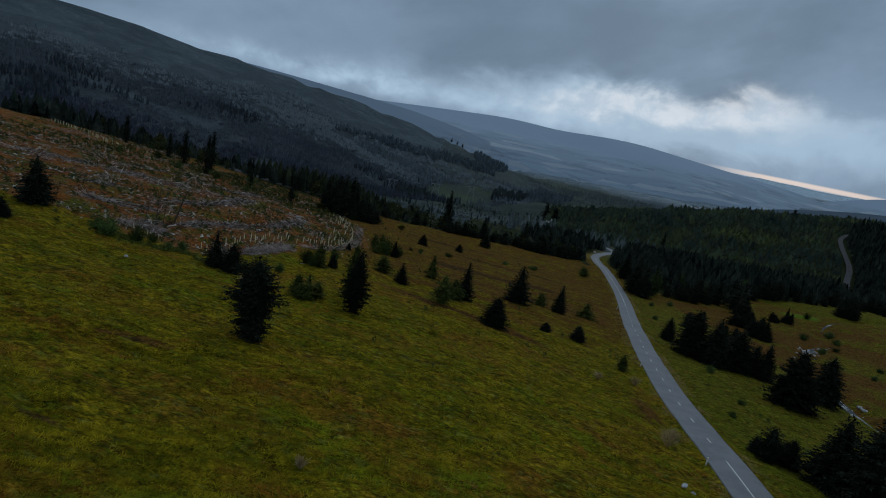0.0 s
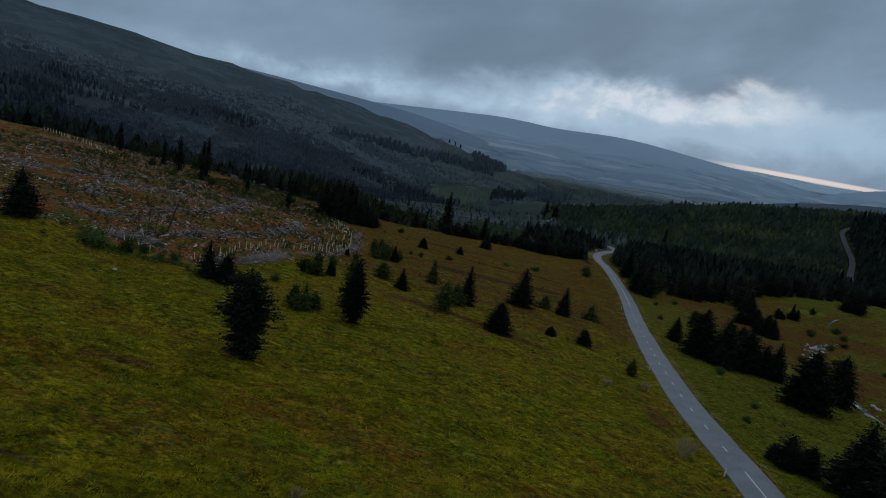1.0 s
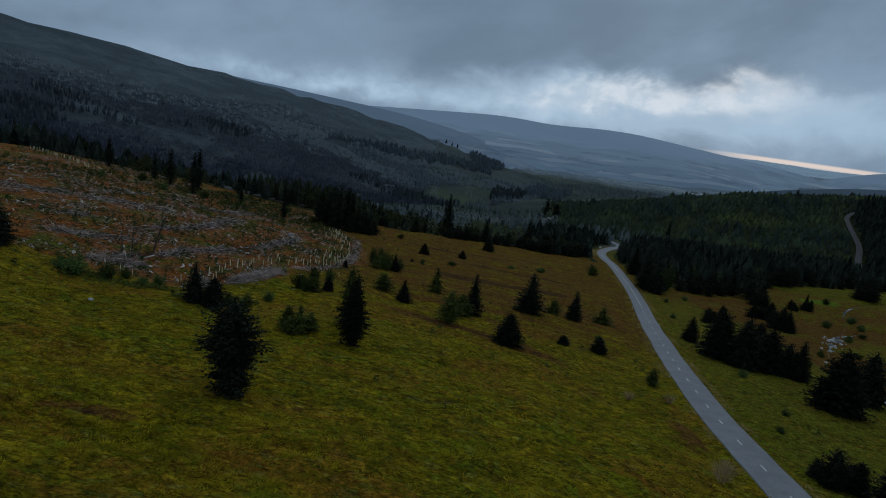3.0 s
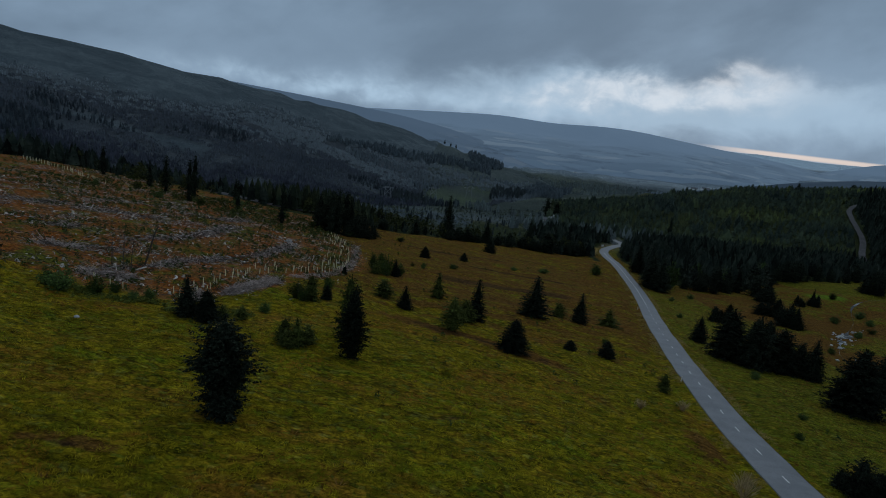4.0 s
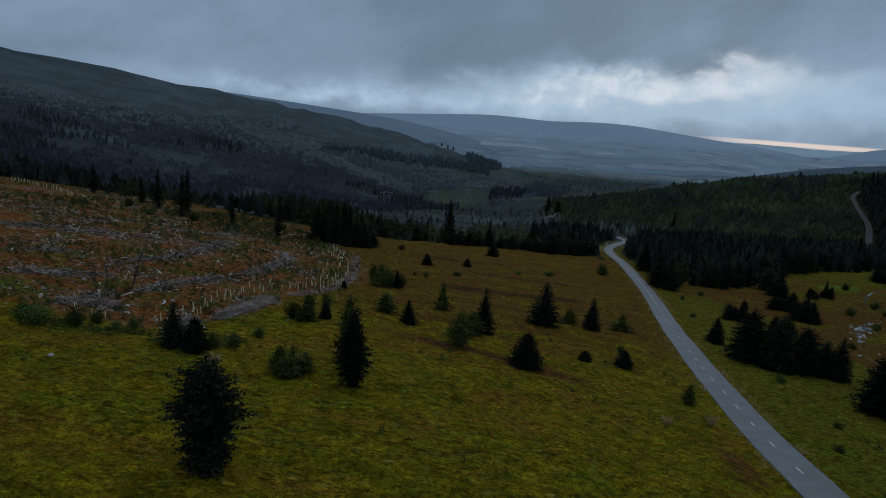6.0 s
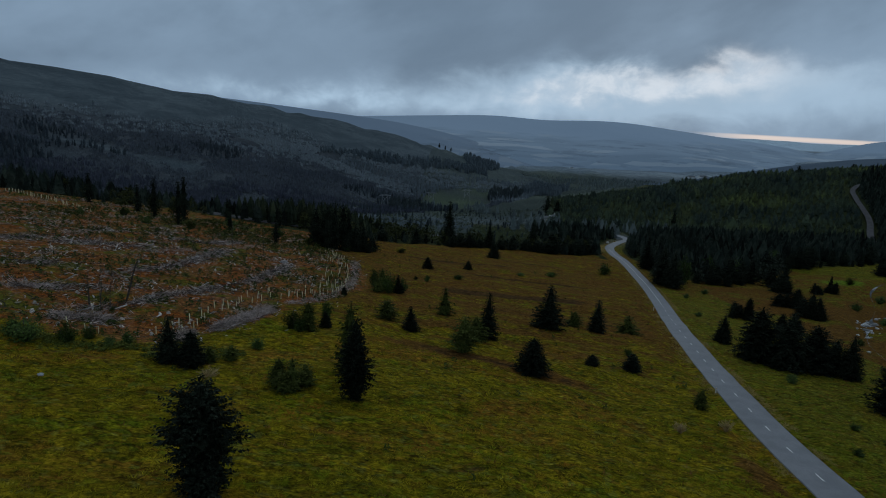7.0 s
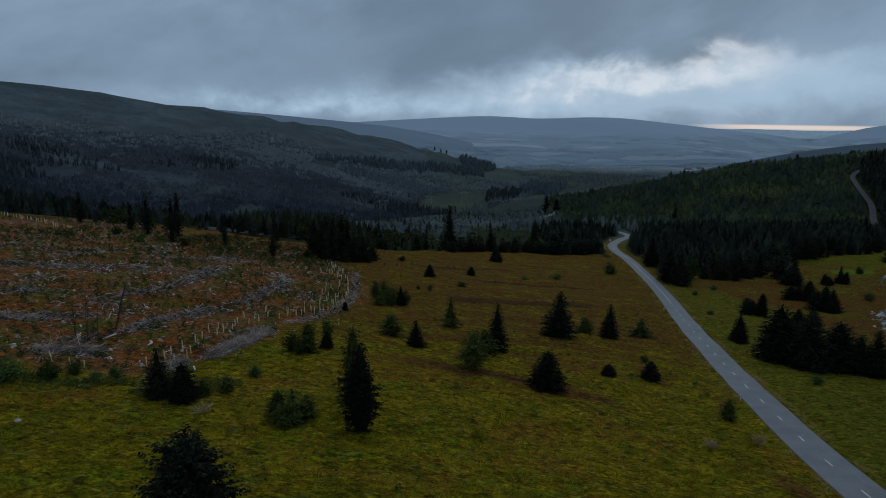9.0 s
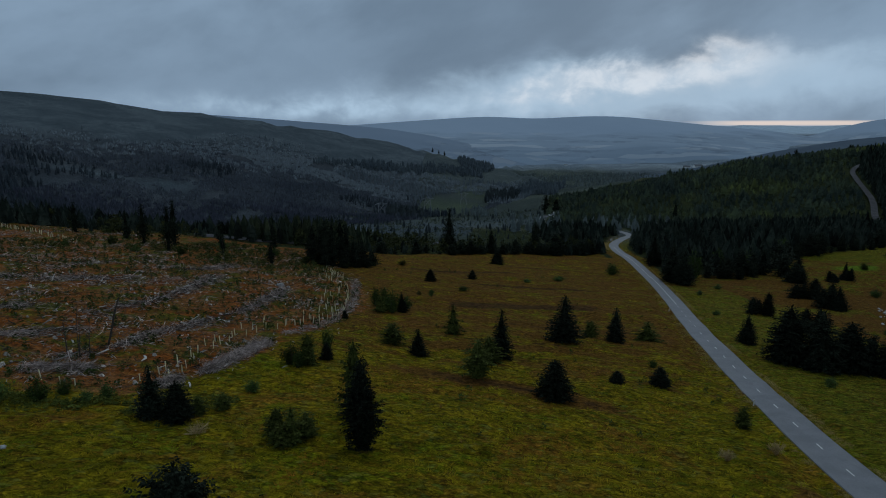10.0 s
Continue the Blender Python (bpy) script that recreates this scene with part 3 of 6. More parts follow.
def heath_strips(x, y):
    """Narrow strips of dark heather and dead rush across the slope."""
    wander = 1.4 * vnoise(x, y, 13, 35) + 0.6 * vnoise(x, y, 4, 36)
    out = np.zeros(np.shape(x))
    for x0, x1, y0, slope, wide, much in ((0, 42, 145.5, 0.25, 4.2, 0.90), (-5, 27, 86, -0.40, 2.4, 0.62), (-8, 30, 106, 0.1, 1.2, 0.6), (10, 46, 126, 0.1, 1.4, 0.6), (6, 52, 184, 0.12, 2.2, 0.8), (-14, 30, 208, 0.2, 2.6, 0.8), (16, 56, 236, 0.2, 3.0, 0.6), (-46, -20, 58, -0.1, 1.0, 0.55), (-27, -12, 7.2, -0.2, 0.55, 0.85), (-30, -14, 24.5, -0.1, 0.5, 0.7), (-2, 12, 41, 0.2, 0.8, 0.6), (-18, -6, 36, 0.25, 0.6, 0.6)):
        out = np.maximum(out, much * np.exp(-((y - y0 - slope * (x - x0) - wander) / wide) ** 2) * ease(x0 - 4, x0 + 6, x) * ease(x1 + 4, x1 - 8, x))
    return out


def larch_line(x, y):
    """The upper limit of the larch wood on the long hill."""
    return np.interp(x / np.maximum(y, 1), [-0.7, -0.52, -0.40, -0.30, -0.22, -0.16, -0.03, 0.07], [-0.016, -0.023, -0.036, -0.025, -0.043, -0.07, -0.086, -0.096]) * y + 38


def lay_ground():
    gx, gy = grow(-130, 190, 1.1, 4950, 1.065), grow(2, 262, 1.0, 4950, 1.065)
    X, Y = np.meshgrid(gx, gy)
    Z = ground(X, Y)
    nx, ny = len(gx), len(gy)
    i = np.arange(nx * ny).reshape(ny, nx)
    faces = np.stack([i[:-1, :-1], i[:-1, 1:], i[1:, 1:], i[1:, :-1]], -1).reshape(-1, 4)
    me = mesh_from("ground", np.stack([X, Y, Z], -1).reshape(-1, 3), faces, GROUND, True)
    x, y = X.ravel(), Y.ravel()
    r = np.hypot(x, y)
    d_road, _ = along(ROAD, x, y)
    ragged = 4.0 * vnoise(x, y, 9, 11) + 2.0 * vnoise(x, y, 3, 12)
    felled = inside(FELLED, x + ragged * 0.6, y + ragged * 0.6).astype(float)
    wooded = ((x > 60) & (y > wood_edge(x) + ragged) & (d_road > 7) & (r < 520)).astype(float)
    wooded = np.maximum(wooded, ease(0, 9, y + ragged - belt_edge(x)) * (x < 84) * (d_road > 9) * ease(520, 430, r))
    rh = tent(x, y, *RIDGES["right_hill"])
    wooded = np.maximum(wooded, (x > 20) * (y > 380) * ease(-22, -14, rh - land(x, y)) * (y < 0.55 * x + 760) * (x > 0.165 * y))
    wooded = np.maximum(wooded, ((x < -40) & (y > 232 + ragged)).astype(float))
    lh = tent(x, y, *RIDGES["left_hill"])
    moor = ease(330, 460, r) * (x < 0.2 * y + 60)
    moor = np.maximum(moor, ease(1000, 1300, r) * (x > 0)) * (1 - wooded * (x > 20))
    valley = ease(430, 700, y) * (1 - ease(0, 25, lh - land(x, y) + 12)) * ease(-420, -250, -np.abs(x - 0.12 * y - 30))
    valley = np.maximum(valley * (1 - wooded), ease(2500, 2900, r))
    top = larch_line(x, y) + 9 * vnoise(x, y, 60, 4)
    larch = ease(420, 520, r) * ease(14, -6, land(x, y) - top) * (x < 0.07 * y + 40) * (lh > land(x, y) - 25) * (0.75 + 0.25 * vnoise(x, y, 130, 25))
    larch = larch * ease(5, 16, along(HILL_PATH, x, y)[0])
    pasture = inside([(-45, 735), (20, 720), (60, 830), (72, 960), (40, 1030), (0, 960), (-30, 860)], x + 3 * ragged + 10 * vnoise(x, y, 30, 26), y + 12 * ragged + 60 * vnoise(x, y, 45, 27)) * (0.55 + 0.45 * vnoise(x, y, 60, 28))
    lush = ease(0.35, 0.65, np.exp(-((x - LUSH[0]) / 13) ** 2 - ((y - LUSH[1]) / 9) ** 2) + 0.25 * vnoise(x, y, 6, 29))
    # rust-coloured strips of dead stems along the contour and the verge
    band = rust_cover(x, y, d_road)
    # distant: how much haze colour the ground takes, by range
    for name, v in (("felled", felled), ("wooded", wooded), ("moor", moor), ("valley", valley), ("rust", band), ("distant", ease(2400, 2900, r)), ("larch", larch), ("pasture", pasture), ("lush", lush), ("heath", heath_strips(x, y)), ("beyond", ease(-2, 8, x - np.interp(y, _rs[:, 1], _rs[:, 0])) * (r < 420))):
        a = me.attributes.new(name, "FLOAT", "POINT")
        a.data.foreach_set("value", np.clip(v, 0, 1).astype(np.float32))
    return tagged(new("ground", me), "rough yellow-green hill pasture, felled ground and dark moor", "ground", kind="structure")


lay_ground()


def ribbon(points, half, lift, heights=None, crown=0.0):
    p = np.array(points)
    t = np.gradient(p, axis=0)
    t /= np.linalg.norm(t, axis=1)[:, None]
    side = np.stack([t[:, 1], -t[:, 0]], 1)
    z = heights if heights is not None else ground(p[:, 0], p[:, 1])
    verts, cols = [], (-1, -0.5, 0, 0.5, 1)
    for c in cols:
        q = p + side * np.reshape(half, (-1, 1)) * c
        verts.append(np.column_stack([q, z + lift + crown * (1 - c * c)]))
    v = np.stack(verts, 1)
    n = len(p)
    i = np.arange(n * 5).reshape(n, 5)
    f = np.stack([i[:-1, :-1], i[:-1, 1:], i[1:, 1:], i[1:, :-1]], -1).reshape(-1, 4)
    return v.reshape(-1, 3), f


def lay_road():
    v, f = ribbon(ROAD, ROAD_HALF, 0.0, _rz, 0.05)
    # the edges turn down into the verge
    n = len(ROAD)
    top = v.reshape(n, 5, 3)
    left, right = top[:, 0] * 1, top[:, 4] * 1
    out = top[:, 4] - top[:, 0]
    out /= np.linalg.norm(out, axis=1)[:, None]
    left, right = left - out * 0.12 - [0, 0, 0.3], right + out * 0.12 - [0, 0, 0.3]
    v = np.concatenate([left[:, None], top, right[:, None]], 1)
    i = np.arange(n * 7).reshape(n, 7)
    f = np.stack([i[:-1, :-1], i[:-1, 1:], i[1:, 1:], i[1:, :-1]], -1).reshape(-1, 4)
    road = tagged(new("road", mesh_from("road", v.reshape(-1, 3), f, ASPHALT)), "narrow grey asphalt country road with a broken white centre line", "road", kind="structure")

    def stripe(a, b, wide=0.055):
        s = np.arange(a, b + 0.01, max(0.5, min(3.0, (b - a) / 3)))
        pts = np.column_stack([np.interp(s, _rl, _rs[:, 0]), np.interp(s, _rl, _rs[:, 1])])
        v, f = ribbon(pts, wide, 0.056, np.interp(s, _rl, _rz))
        ob = new("line", mesh_from("line", v, f, PAINT))
        ob.parent = road
        return ob

    def at(y):
        return float(np.interp(y, _rs[:, 1], _rl))

    y = at(44.9)
    stripe(at(-60), at(41.0), 0.08)
    while y < at(172):
        stripe(y, y + 1.8, 0.08)
        y += 7.55
    stripe(at(176), at(330), 0.08)


lay_road()


def lay_track():
    v, f = ribbon(TRACK, 2.4, 1.0, land(*np.array(TRACK).T) + 1.5)
    tagged(new("road", mesh_from("gravel_track", v, f, GRAVEL)), "pale gravel forest track climbing through the wood", "track", kind="structure")


lay_track()


def far_hill(name, crest, front, depth, material, label, seed):
    """A distant hill: a rounded ridge with uneven flanks, standing on the ground sheet."""
    pts = np.array(curve_through([(x, y) for x, y, _ in crest], 60.0))
    zs = np.interp(pts[:, 0], [c[0] for c in crest], [c[2] for c in crest])
    zs = np.convolve(np.pad(zs, 4, mode="edge"), np.hanning(11)[1:-1] / np.hanning(11).sum(), "valid")
    rows = []
    for k in range(-14, 9):
        u = k / 14 if k < 0 else k / 8
        y = pts[:, 1] + u * (depth if k < 0 else depth * 0.6)
        drop = front * (np.sqrt((u * depth) ** 2 + 60 ** 2) - 60)
        z = zs - drop + (1 - math.exp(-abs(u) * 5)) * (16 * vnoise(pts[:, 0], y, 700, seed) + 6 * vnoise(pts[:, 0], y, 330, seed + 1))
        if k in (-14, 8):
            z = z * 0 - 190
        rows.append(np.column_stack([pts[:, 0], y, z]))
    v = np.stack(rows)
    n, m = v.shape[:2]
    i = np.arange(n * m).reshape(n, m)
    f = np.stack([i[:-1, :-1], i[:-1, 1:], i[1:, 1:], i[1:, :-1]], -1).reshape(-1, 4)
    tagged(new(name, mesh_from(name, v.reshape(-1, 3), f, material, True)), label, "hill", kind="structure")


# backdrop hills: their colours, not the air, hold the distance haze
far_hill("backdrop_hill_near", [(-1900, 2750, 150), (-1250, 2850, 97), (-985, 2900, 81), (-735, 2950, 63), (-410, 3000, 36), (-170, 3050, 14), (45, 3100, -26), (270, 3150, -85), (420, 3180, -130)], 0.16, 900, HAZED_MOOR_MID, "long moorland ridge in the distance, coloured blue-grey for haze", 21)
far_hill("backdrop_hill_far", [(-1500, 4000, 30), (-750, 4100, 28), (-246, 4150, 62), (280, 4200, 98), (640, 4220, 76), (840, 4230, 96), (1130, 4240, 100), (1440, 4260, 70), (1780, 4280, 38), (2130, 4300, 8), (2500, 4320, -40), (2900, 4320, -90)], 0.14, 1300, HAZED_MOOR_FAR, "broad mountain with its top in cloud, coloured blue-grey for haze", 31)
far_hill("backdrop_hill_right", [(2150, 4000, -60), (2440, 4000, 10), (2650, 4000, 72), (2840, 4000, 92), (3050, 4000, 82), (3500, 4000, 40), (4200, 4000, 0)], 0.16, 900, HAZED_MOOR_FAR, "small rounded hill on the horizon, coloured blue-grey for haze", 41)

far_hill("backdrop_ridge_right", [(560, 2130, -140), (701, 2100, -135), (866, 2100, -90), (1027, 2100, -56), (1231, 2100, -19), (1446, 2100, 4), (1800, 2080, 34), (2300, 2050, 50)], 0.13, 420, HAZED_RIDGEWOOD, "wooded ridge behind the plantation hill, coloured blue-grey for haze", 51)



# ---- trees -------------------------------------------------------------------------
def part(name, me, parent, label=""):
    ob = new(name, me)
    ob.parent = parent
    return tagged(ob, label)


def spruce_meshes(h, w, seed, material, outline, ragged=0.2, dense=1.0, arms=()):
    """A spruce: tapered trunk, whorls of boughs that droop and turn up at their tips, each a feather of needled twigs.
    outline: the crown's width from the ground to the tip, as shares of w; arms: single long boughs (turn, height share, factor)."""
    rng = random.Random(seed)
    tv, tf = [], []
    for k in range(7):
        z = h * 0.97 * k / 6
        r = 0.018 * h * (1 - k / 6.2) + 0.01
        bx, by = 0.02 * h * math.sin(k + seed) * k / 6, 0.02 * h * math.cos(1.7 * k + seed) * k / 6
        for j in range(6):
            a = j * math.pi / 3
            tv.append((bx + r * math.cos(a), by + r * math.sin(a), z - (0.3 if k == 0 else 0)))
    for k in range(6):
        for j in range(6):
            tf.append((k * 6 + j, k * 6 + (j + 1) % 6, k * 6 + 6 + (j + 1) % 6, k * 6 + 6 + j))
    trunk = mesh_from("trunk", tv, tf, BARK, True)
    v, f = [], []
    steps = np.linspace(0, 1, len(outline))
    up = Vector((0, 0, 1))

    def radius(u):
        return 0.5 * w * float(np.interp(u, steps, outline))

    def twig(base, way, length, wide, roll):
        side = way.cross(up).normalized()
        side = (side * math.cos(roll) + way.cross(side) * math.sin(roll)) * wide
        n = len(v)
        mid = base + way * length * 0.42
        v.extend((base, mid - side, base + way * length + Vector((0, 0, -0.10 * length)), mid + side))
        f.extend(((n, n + 1, n + 2), (n, n + 2, n + 3)))

    unit = 0.027 * h / math.sqrt(dense)
    phase = [rng.uniform(0, 6.28) for _ in range(4)]
    z = h * 0.035
    while z < h * 0.965:
        u = z / h
        whole = radius(u)
        count = max(5, int((4 + 8 * whole / (0.5 * w)) * dense ** 0.5))
        turn = rng.uniform(0, 6.28)
        for b in range(count):
            a = turn + b * 6.283 / count + rng.uniform(-0.3, 0.3)
            lobe = 1 + ragged * (0.55 * math.sin(2 * a + 5 * u + phase[0]) + 0.45 * math.sin(3 * a - 11 * u + phase[1]) + 0.4 * math.sin(5 * a + 23 * u + phase[2]))
            length = whole * lobe * rng.uniform(0.78, 1.06) + 0.015 * h
            for aa, au, k in arms:
                if abs(math.remainder(a - aa, 6.283)) < 0.34 and abs(u - au) < 0.05:
                    length *= k
            rise = rng.uniform(-0.02, 0.26) + 0.75 * u * u
            out = Vector((math.cos(a), math.sin(a), 0))
            n = max(2, int(length / unit * 0.8))
            for i in range(n):
                q = 0.30 + 0.70 * (i + 0.7) / n
                p = out * length * q + Vector((0, 0, z + length * (rise * q - 0.50 * q * q + 0.26 * q ** 3) + rng.uniform(-0.4, 0.4) * unit))
                size = (unit * 1.25 + 0.20 * length * (1 - q)) * rng.uniform(0.65, 1.3)
                for da in (-0.85, 0.85):
                    c = a + da + rng.uniform(-0.35, 0.35)
                    twig(p, Vector((math.cos(c), math.sin(c), rng.uniform(-0.35, 0.22))).normalized(), size, size * 0.24, rng.uniform(-0.9, 0.9))
                if i == n - 1 or i % 2:
                    c = a + rng.uniform(-0.5, 0.5)
                    twig(p, Vector((math.cos(c), math.sin(c), rng.uniform(-0.15, 0.45))).normalized(), size * 0.9, size * 0.22, rng.uniform(-1.2, 1.2))
        z += h * rng.uniform(0.026, 0.042) / math.sqrt(dense)
    # the dark inside of the crown, where the boughs meet
    tiers = 13
    for k in range(tiers):
        u = 0.03 + 0.92 * k / tiers
        r = radius(u) * 0.60 * rng.uniform(0.8, 1.15)
        n, turn = len(v), rng.uniform(0, 6.28)
        v.append(Vector((0, 0, min(h * 0.97, h * u + 0.16 * h))))
        for j in range(14):
            q = r * (rng.uniform(0.8, 1.3) if j % 2 == 0 else rng.uniform(0.45, 0.7))
            v.append(Vector((q * math.cos(turn + j * 0.4488), q * math.sin(turn + j * 0.4488), h * u - 0.15 * r)))
        for j in range(14):
            f.append((n, n + 1 + j, n + 1 + (j + 1) % 14))
    for k in range(6):
        a = k * 1.05
        twig(Vector((0, 0, h * (0.91 + 0.012 * k))), Vector((0.4 * math.cos(a), 0.4 * math.sin(a), 1)).normalized(), 0.07 * h, 0.010 * h, a)
    crown = mesh_from("crown", [tuple(p) for p in v], f, material)
    return trunk, crown


def shrub_meshes(h, w, seed, material):
    """A broad bush: a few stems, and leafy clumps round their ends."""
    rng = random.Random(seed)
    tv, tf, v, f = [], [], [], []
    tips = []
    for k in range(11):
        a, lean_ = rng.uniform(0, 6.28), rng.uniform(0.1, 1.0)
        tip = Vector((math.cos(a) * w * 0.42 * lean_, math.sin(a) * w * 0.42 * lean_, h * rng.uniform(0.55, 0.9) * (1.15 - 0.5 * lean_)))
        tips.append(tip)
        n = len(tv)
        for p, r in ((Vector((tip.x * 0.1, tip.y * 0.1, -0.2)), 0.03 * h), (tip * 0.6, 0.018 * h), (tip, 0.006 * h)):
            for j in range(4):
                tv.append((p.x + r * math.cos(j * 1.571), p.y + r * math.sin(j * 1.571), p.z))
        for k2 in (0, 4):
            for j in range(4):
                tf.append((n + k2 + j, n + k2 + (j + 1) % 4, n + k2 + 4 + (j + 1) % 4, n + k2 + 4 + j))
    for tip in tips:
        for k in range(150):
            d = Vector((rng.gauss(0, 1), rng.gauss(0, 1), rng.gauss(0, 0.8)))
            p = tip * rng.uniform(0.22, 1.05) + d * 0.105 * w
            p.z = max(0.05 * h, p.z)
            s = 0.055 * (h + w) * 0.5 * rng.uniform(0.6, 1.5)
            way = Vector((rng.uniform(-1, 1), rng.uniform(-1, 1), rng.uniform(-0.4, 0.9))).normalized()
            side = way.orthogonal().normalized() * s * 0.4
            n = len(v)
            v.extend((p, p + way * s * 0.6 - side, p + way * s * 1.3, p + way * s * 0.6 + side))
            f.extend(((n, n + 1, n + 2, n + 3),))
    return mesh_from("stem", tv, tf, BARK, True), mesh_from("foliage", [tuple(p) for p in v], f, material)


def spread(name, key, x, y, h, w, label, category, group):
    """Where a growth is wider than high, several trees stand close together."""
    if w <= h * 0.95:
        plant(name, key, x, y, h, dress(w), label, category, group)
        return
    for k, (dx, dy, s) in enumerate(((-0.27, 0.05, 0.92), (0.24, -0.10, 1.0), (0.02, 0.22, 0.8), (0.36, 0.16, 0.55))):
        turn = x * 13 + y * 7
        dx, dy, s = dx * math.cos(turn) - dy * 0.5 * math.sin(turn), dx * 0.6 * math.sin(turn) + dy * math.cos(turn), s * (0.9 + 0.2 * math.sin(turn * 3 + k * 2))
        plant(name, ("bush" if k != 1 else key[0], (key[1] + k) % 3), x + dx * w, y + dy * w, h * s * 1.08, dress(w * (0.54 + 0.08 * math.cos(turn + k))), label, category, group)


KINDS = {}


CONE = (0.80, 1.0, 0.90, 0.74, 0.56, 0.38, 0.20, 0.03)
DOME = (0.82, 1.0, 1.0, 0.93, 0.81, 0.64, 0.40, 0.06)
BELL = (0.86, 1.0, 0.95, 0.84, 0.70, 0.52, 0.30, 0.04)
SLIM = (0.56, 0.74, 0.94, 1.0, 0.84, 0.62, 0.42, 0.05)
HEAVY = (0.66, 0.80, 0.80, 0.80, 0.93, 1.0, 0.93, 0.72, 0.40, 0.03)


def kind_of(key):
    if key not in KINDS:
        what, k = key
        if what == "spruce":
            KINDS[key] = (8.0, 4.0, ("trunk", "crown"), spruce_meshes(8.0, 4.0, 10 + k, NEEDLES, CONE, (0.10, 0.16, 0.20, 0.14)[k % 4], 1.0))
        elif what == "old":
            KINDS[key] = (9.0, 5.2, ("trunk", "crown"), spruce_meshes(9.0, 5.2, 140 + k, NEEDLES, HEAVY, 0.30, 1.5, ((2.9, 0.50, 1.6), (0.2, 0.42, 1.35), (5.6, 0.16, 1.35))))
        elif what == "column":
            KINDS[key] = (9.0, 4.4, ("trunk", "crown"), spruce_meshes(9.0, 4.4, 150 + k, NEEDLES, SLIM, 0.34, 1.3))
        elif what == "edge":
            KINDS[key] = (10.0, 5.5, ("trunk", "crown"), spruce_meshes(10.0, 5.5, 170 + k, NEEDLES, (SLIM, CONE)[k % 2], 0.24, 0.30))
        elif what == "broad":
            KINDS[key] = (6.0, 5.0, ("trunk", "crown"), spruce_meshes(6.0, 5.0, 40 + k, NEEDLES, (CONE, BELL, BELL)[k % 3], 0.13, 1.1))
        elif what == "bush":
            KINDS[key] = (6.0, 5.0, ("trunk", "crown"), spruce_meshes(6.0, 5.0, 210 + k, NEEDLES, DOME, 0.26, 0.42))
        elif what == "young":
            KINDS[key] = (4.0, 3.2, ("trunk", "crown"), spruce_meshes(4.0, 3.2, 70 + k, NEEDLES_YOUNG, (SLIM, DOME, CONE)[k % 3], 0.38, 0.34))
        else:
            KINDS[key] = (3.0, 3.6, ("stem", "foliage"), shrub_meshes(3.0, 3.6, 90 + k, LEAVES))
    return KINDS[key]


def plant(name, key, x, y, h, w, label, category, group, turn=None):
    ph, pw, names, meshes = kind_of(key)
    base = new(name)
    base.empty_display_size = 0.3
    z = float(ground(x, y)) - 0.08
    a = (x * 37 + y * 17) % 360 if turn is None else turn
    base.matrix_basis = pose(x, y, z, 0, 0, a) @ Matrix.Diagonal((w / pw, w / pw, h / ph, 1))
    for n, me in zip(names, meshes):
        part(n, me, base)
    return tagged(base, label, category, group)


def dress(w):
    return w * 1.06


# the free-standing conifers of the pasture: x, y, height, width
plant("spruce", ("old", 0), -14.9, 32.1, 9.0, 4.5, "old dark spruce with a ragged broad crown, alone in the grass", "tree", "conifers on the pasture", 0)
plant("spruce", ("column", 1), -7.6, 55.1, 9.2, 3.4, "slim dark spruce with a ragged crown in the grass", "tree", "conifers on the pasture", 120)
plant("young_spruce", ("young", 1), -9.3, 62.5, 8.8, 3.8, "thin grey-green spruce close behind a darker one", "tree", "young trees on the pasture", 10)
FIELD = [(9.5, 97.8, 8.2, 4.1), (22.6, 112.5, 9.0, 6.3), (14.6, 77.6, 5.5, 5.3), (33.4, 116.9, 6.8, 3.9),
         (32.6, 89.3, 3.0, 3.3), (25.9, 88.4, 2.0, 2.5), (-3.9, 95.1, 4.4, 3.1), (-3.6, 181.0, 3.9, 3.7), (9.4, 196.5, 3.1, 3.1),
         (21.4, 243.7, 6.8, 5.8), (-29.2, 59.2, 5.4, 3.1), (-26.6, 59.0, 4.3, 3.6), (-59.5, 64.0, 7.6, 6.0), (-54.7, 50.1, 2.7, 2.7), (-18.5, 115.1, 1.9, 1.5)]
for n, (x, y, h, w) in enumerate(FIELD):
    tall = h / w > 1.35
    big = "tall dark spruce" if h > 6 else "small dark spruce"
    plant("spruce", ("spruce", n % 4) if tall else ("broad", n % 3), x, y, h, dress(w), big + " standing alone in rough pasture", "tree", "conifers on the pasture")

PALE = [(36.9, 72.1, 3.0, 2.4), (29.4, 120.2, 3.5, 3.7), (41.1, 121.3, 4.3, 5.5), (4.9, 83.9, 5.6, 4.4), (7.3, 94.0, 4.4, 4.1), (1.9, 110.7, 5.7, 3.6), (-8.3, 99.6, 3.4, 4.5), (-16.0, 56.4, 3.0, 2.6), (-14.3, 55.4, 3.6, 3.0), (-13.2, 56.8, 2.6, 2.6), (-15.2, 54.6, 2.0, 2.4), (-25.4, 61.2, 2.0, 2.3), (-23.4, 63.0, 2.0, 2.0)]
for n, (x, y, h, w) in enumerate(PALE):
    plant("young_spruce", ("young", n % 3), x, y, h, dress(w), "young grey-green spruce with loose open boughs", "tree", "young trees on the pasture")

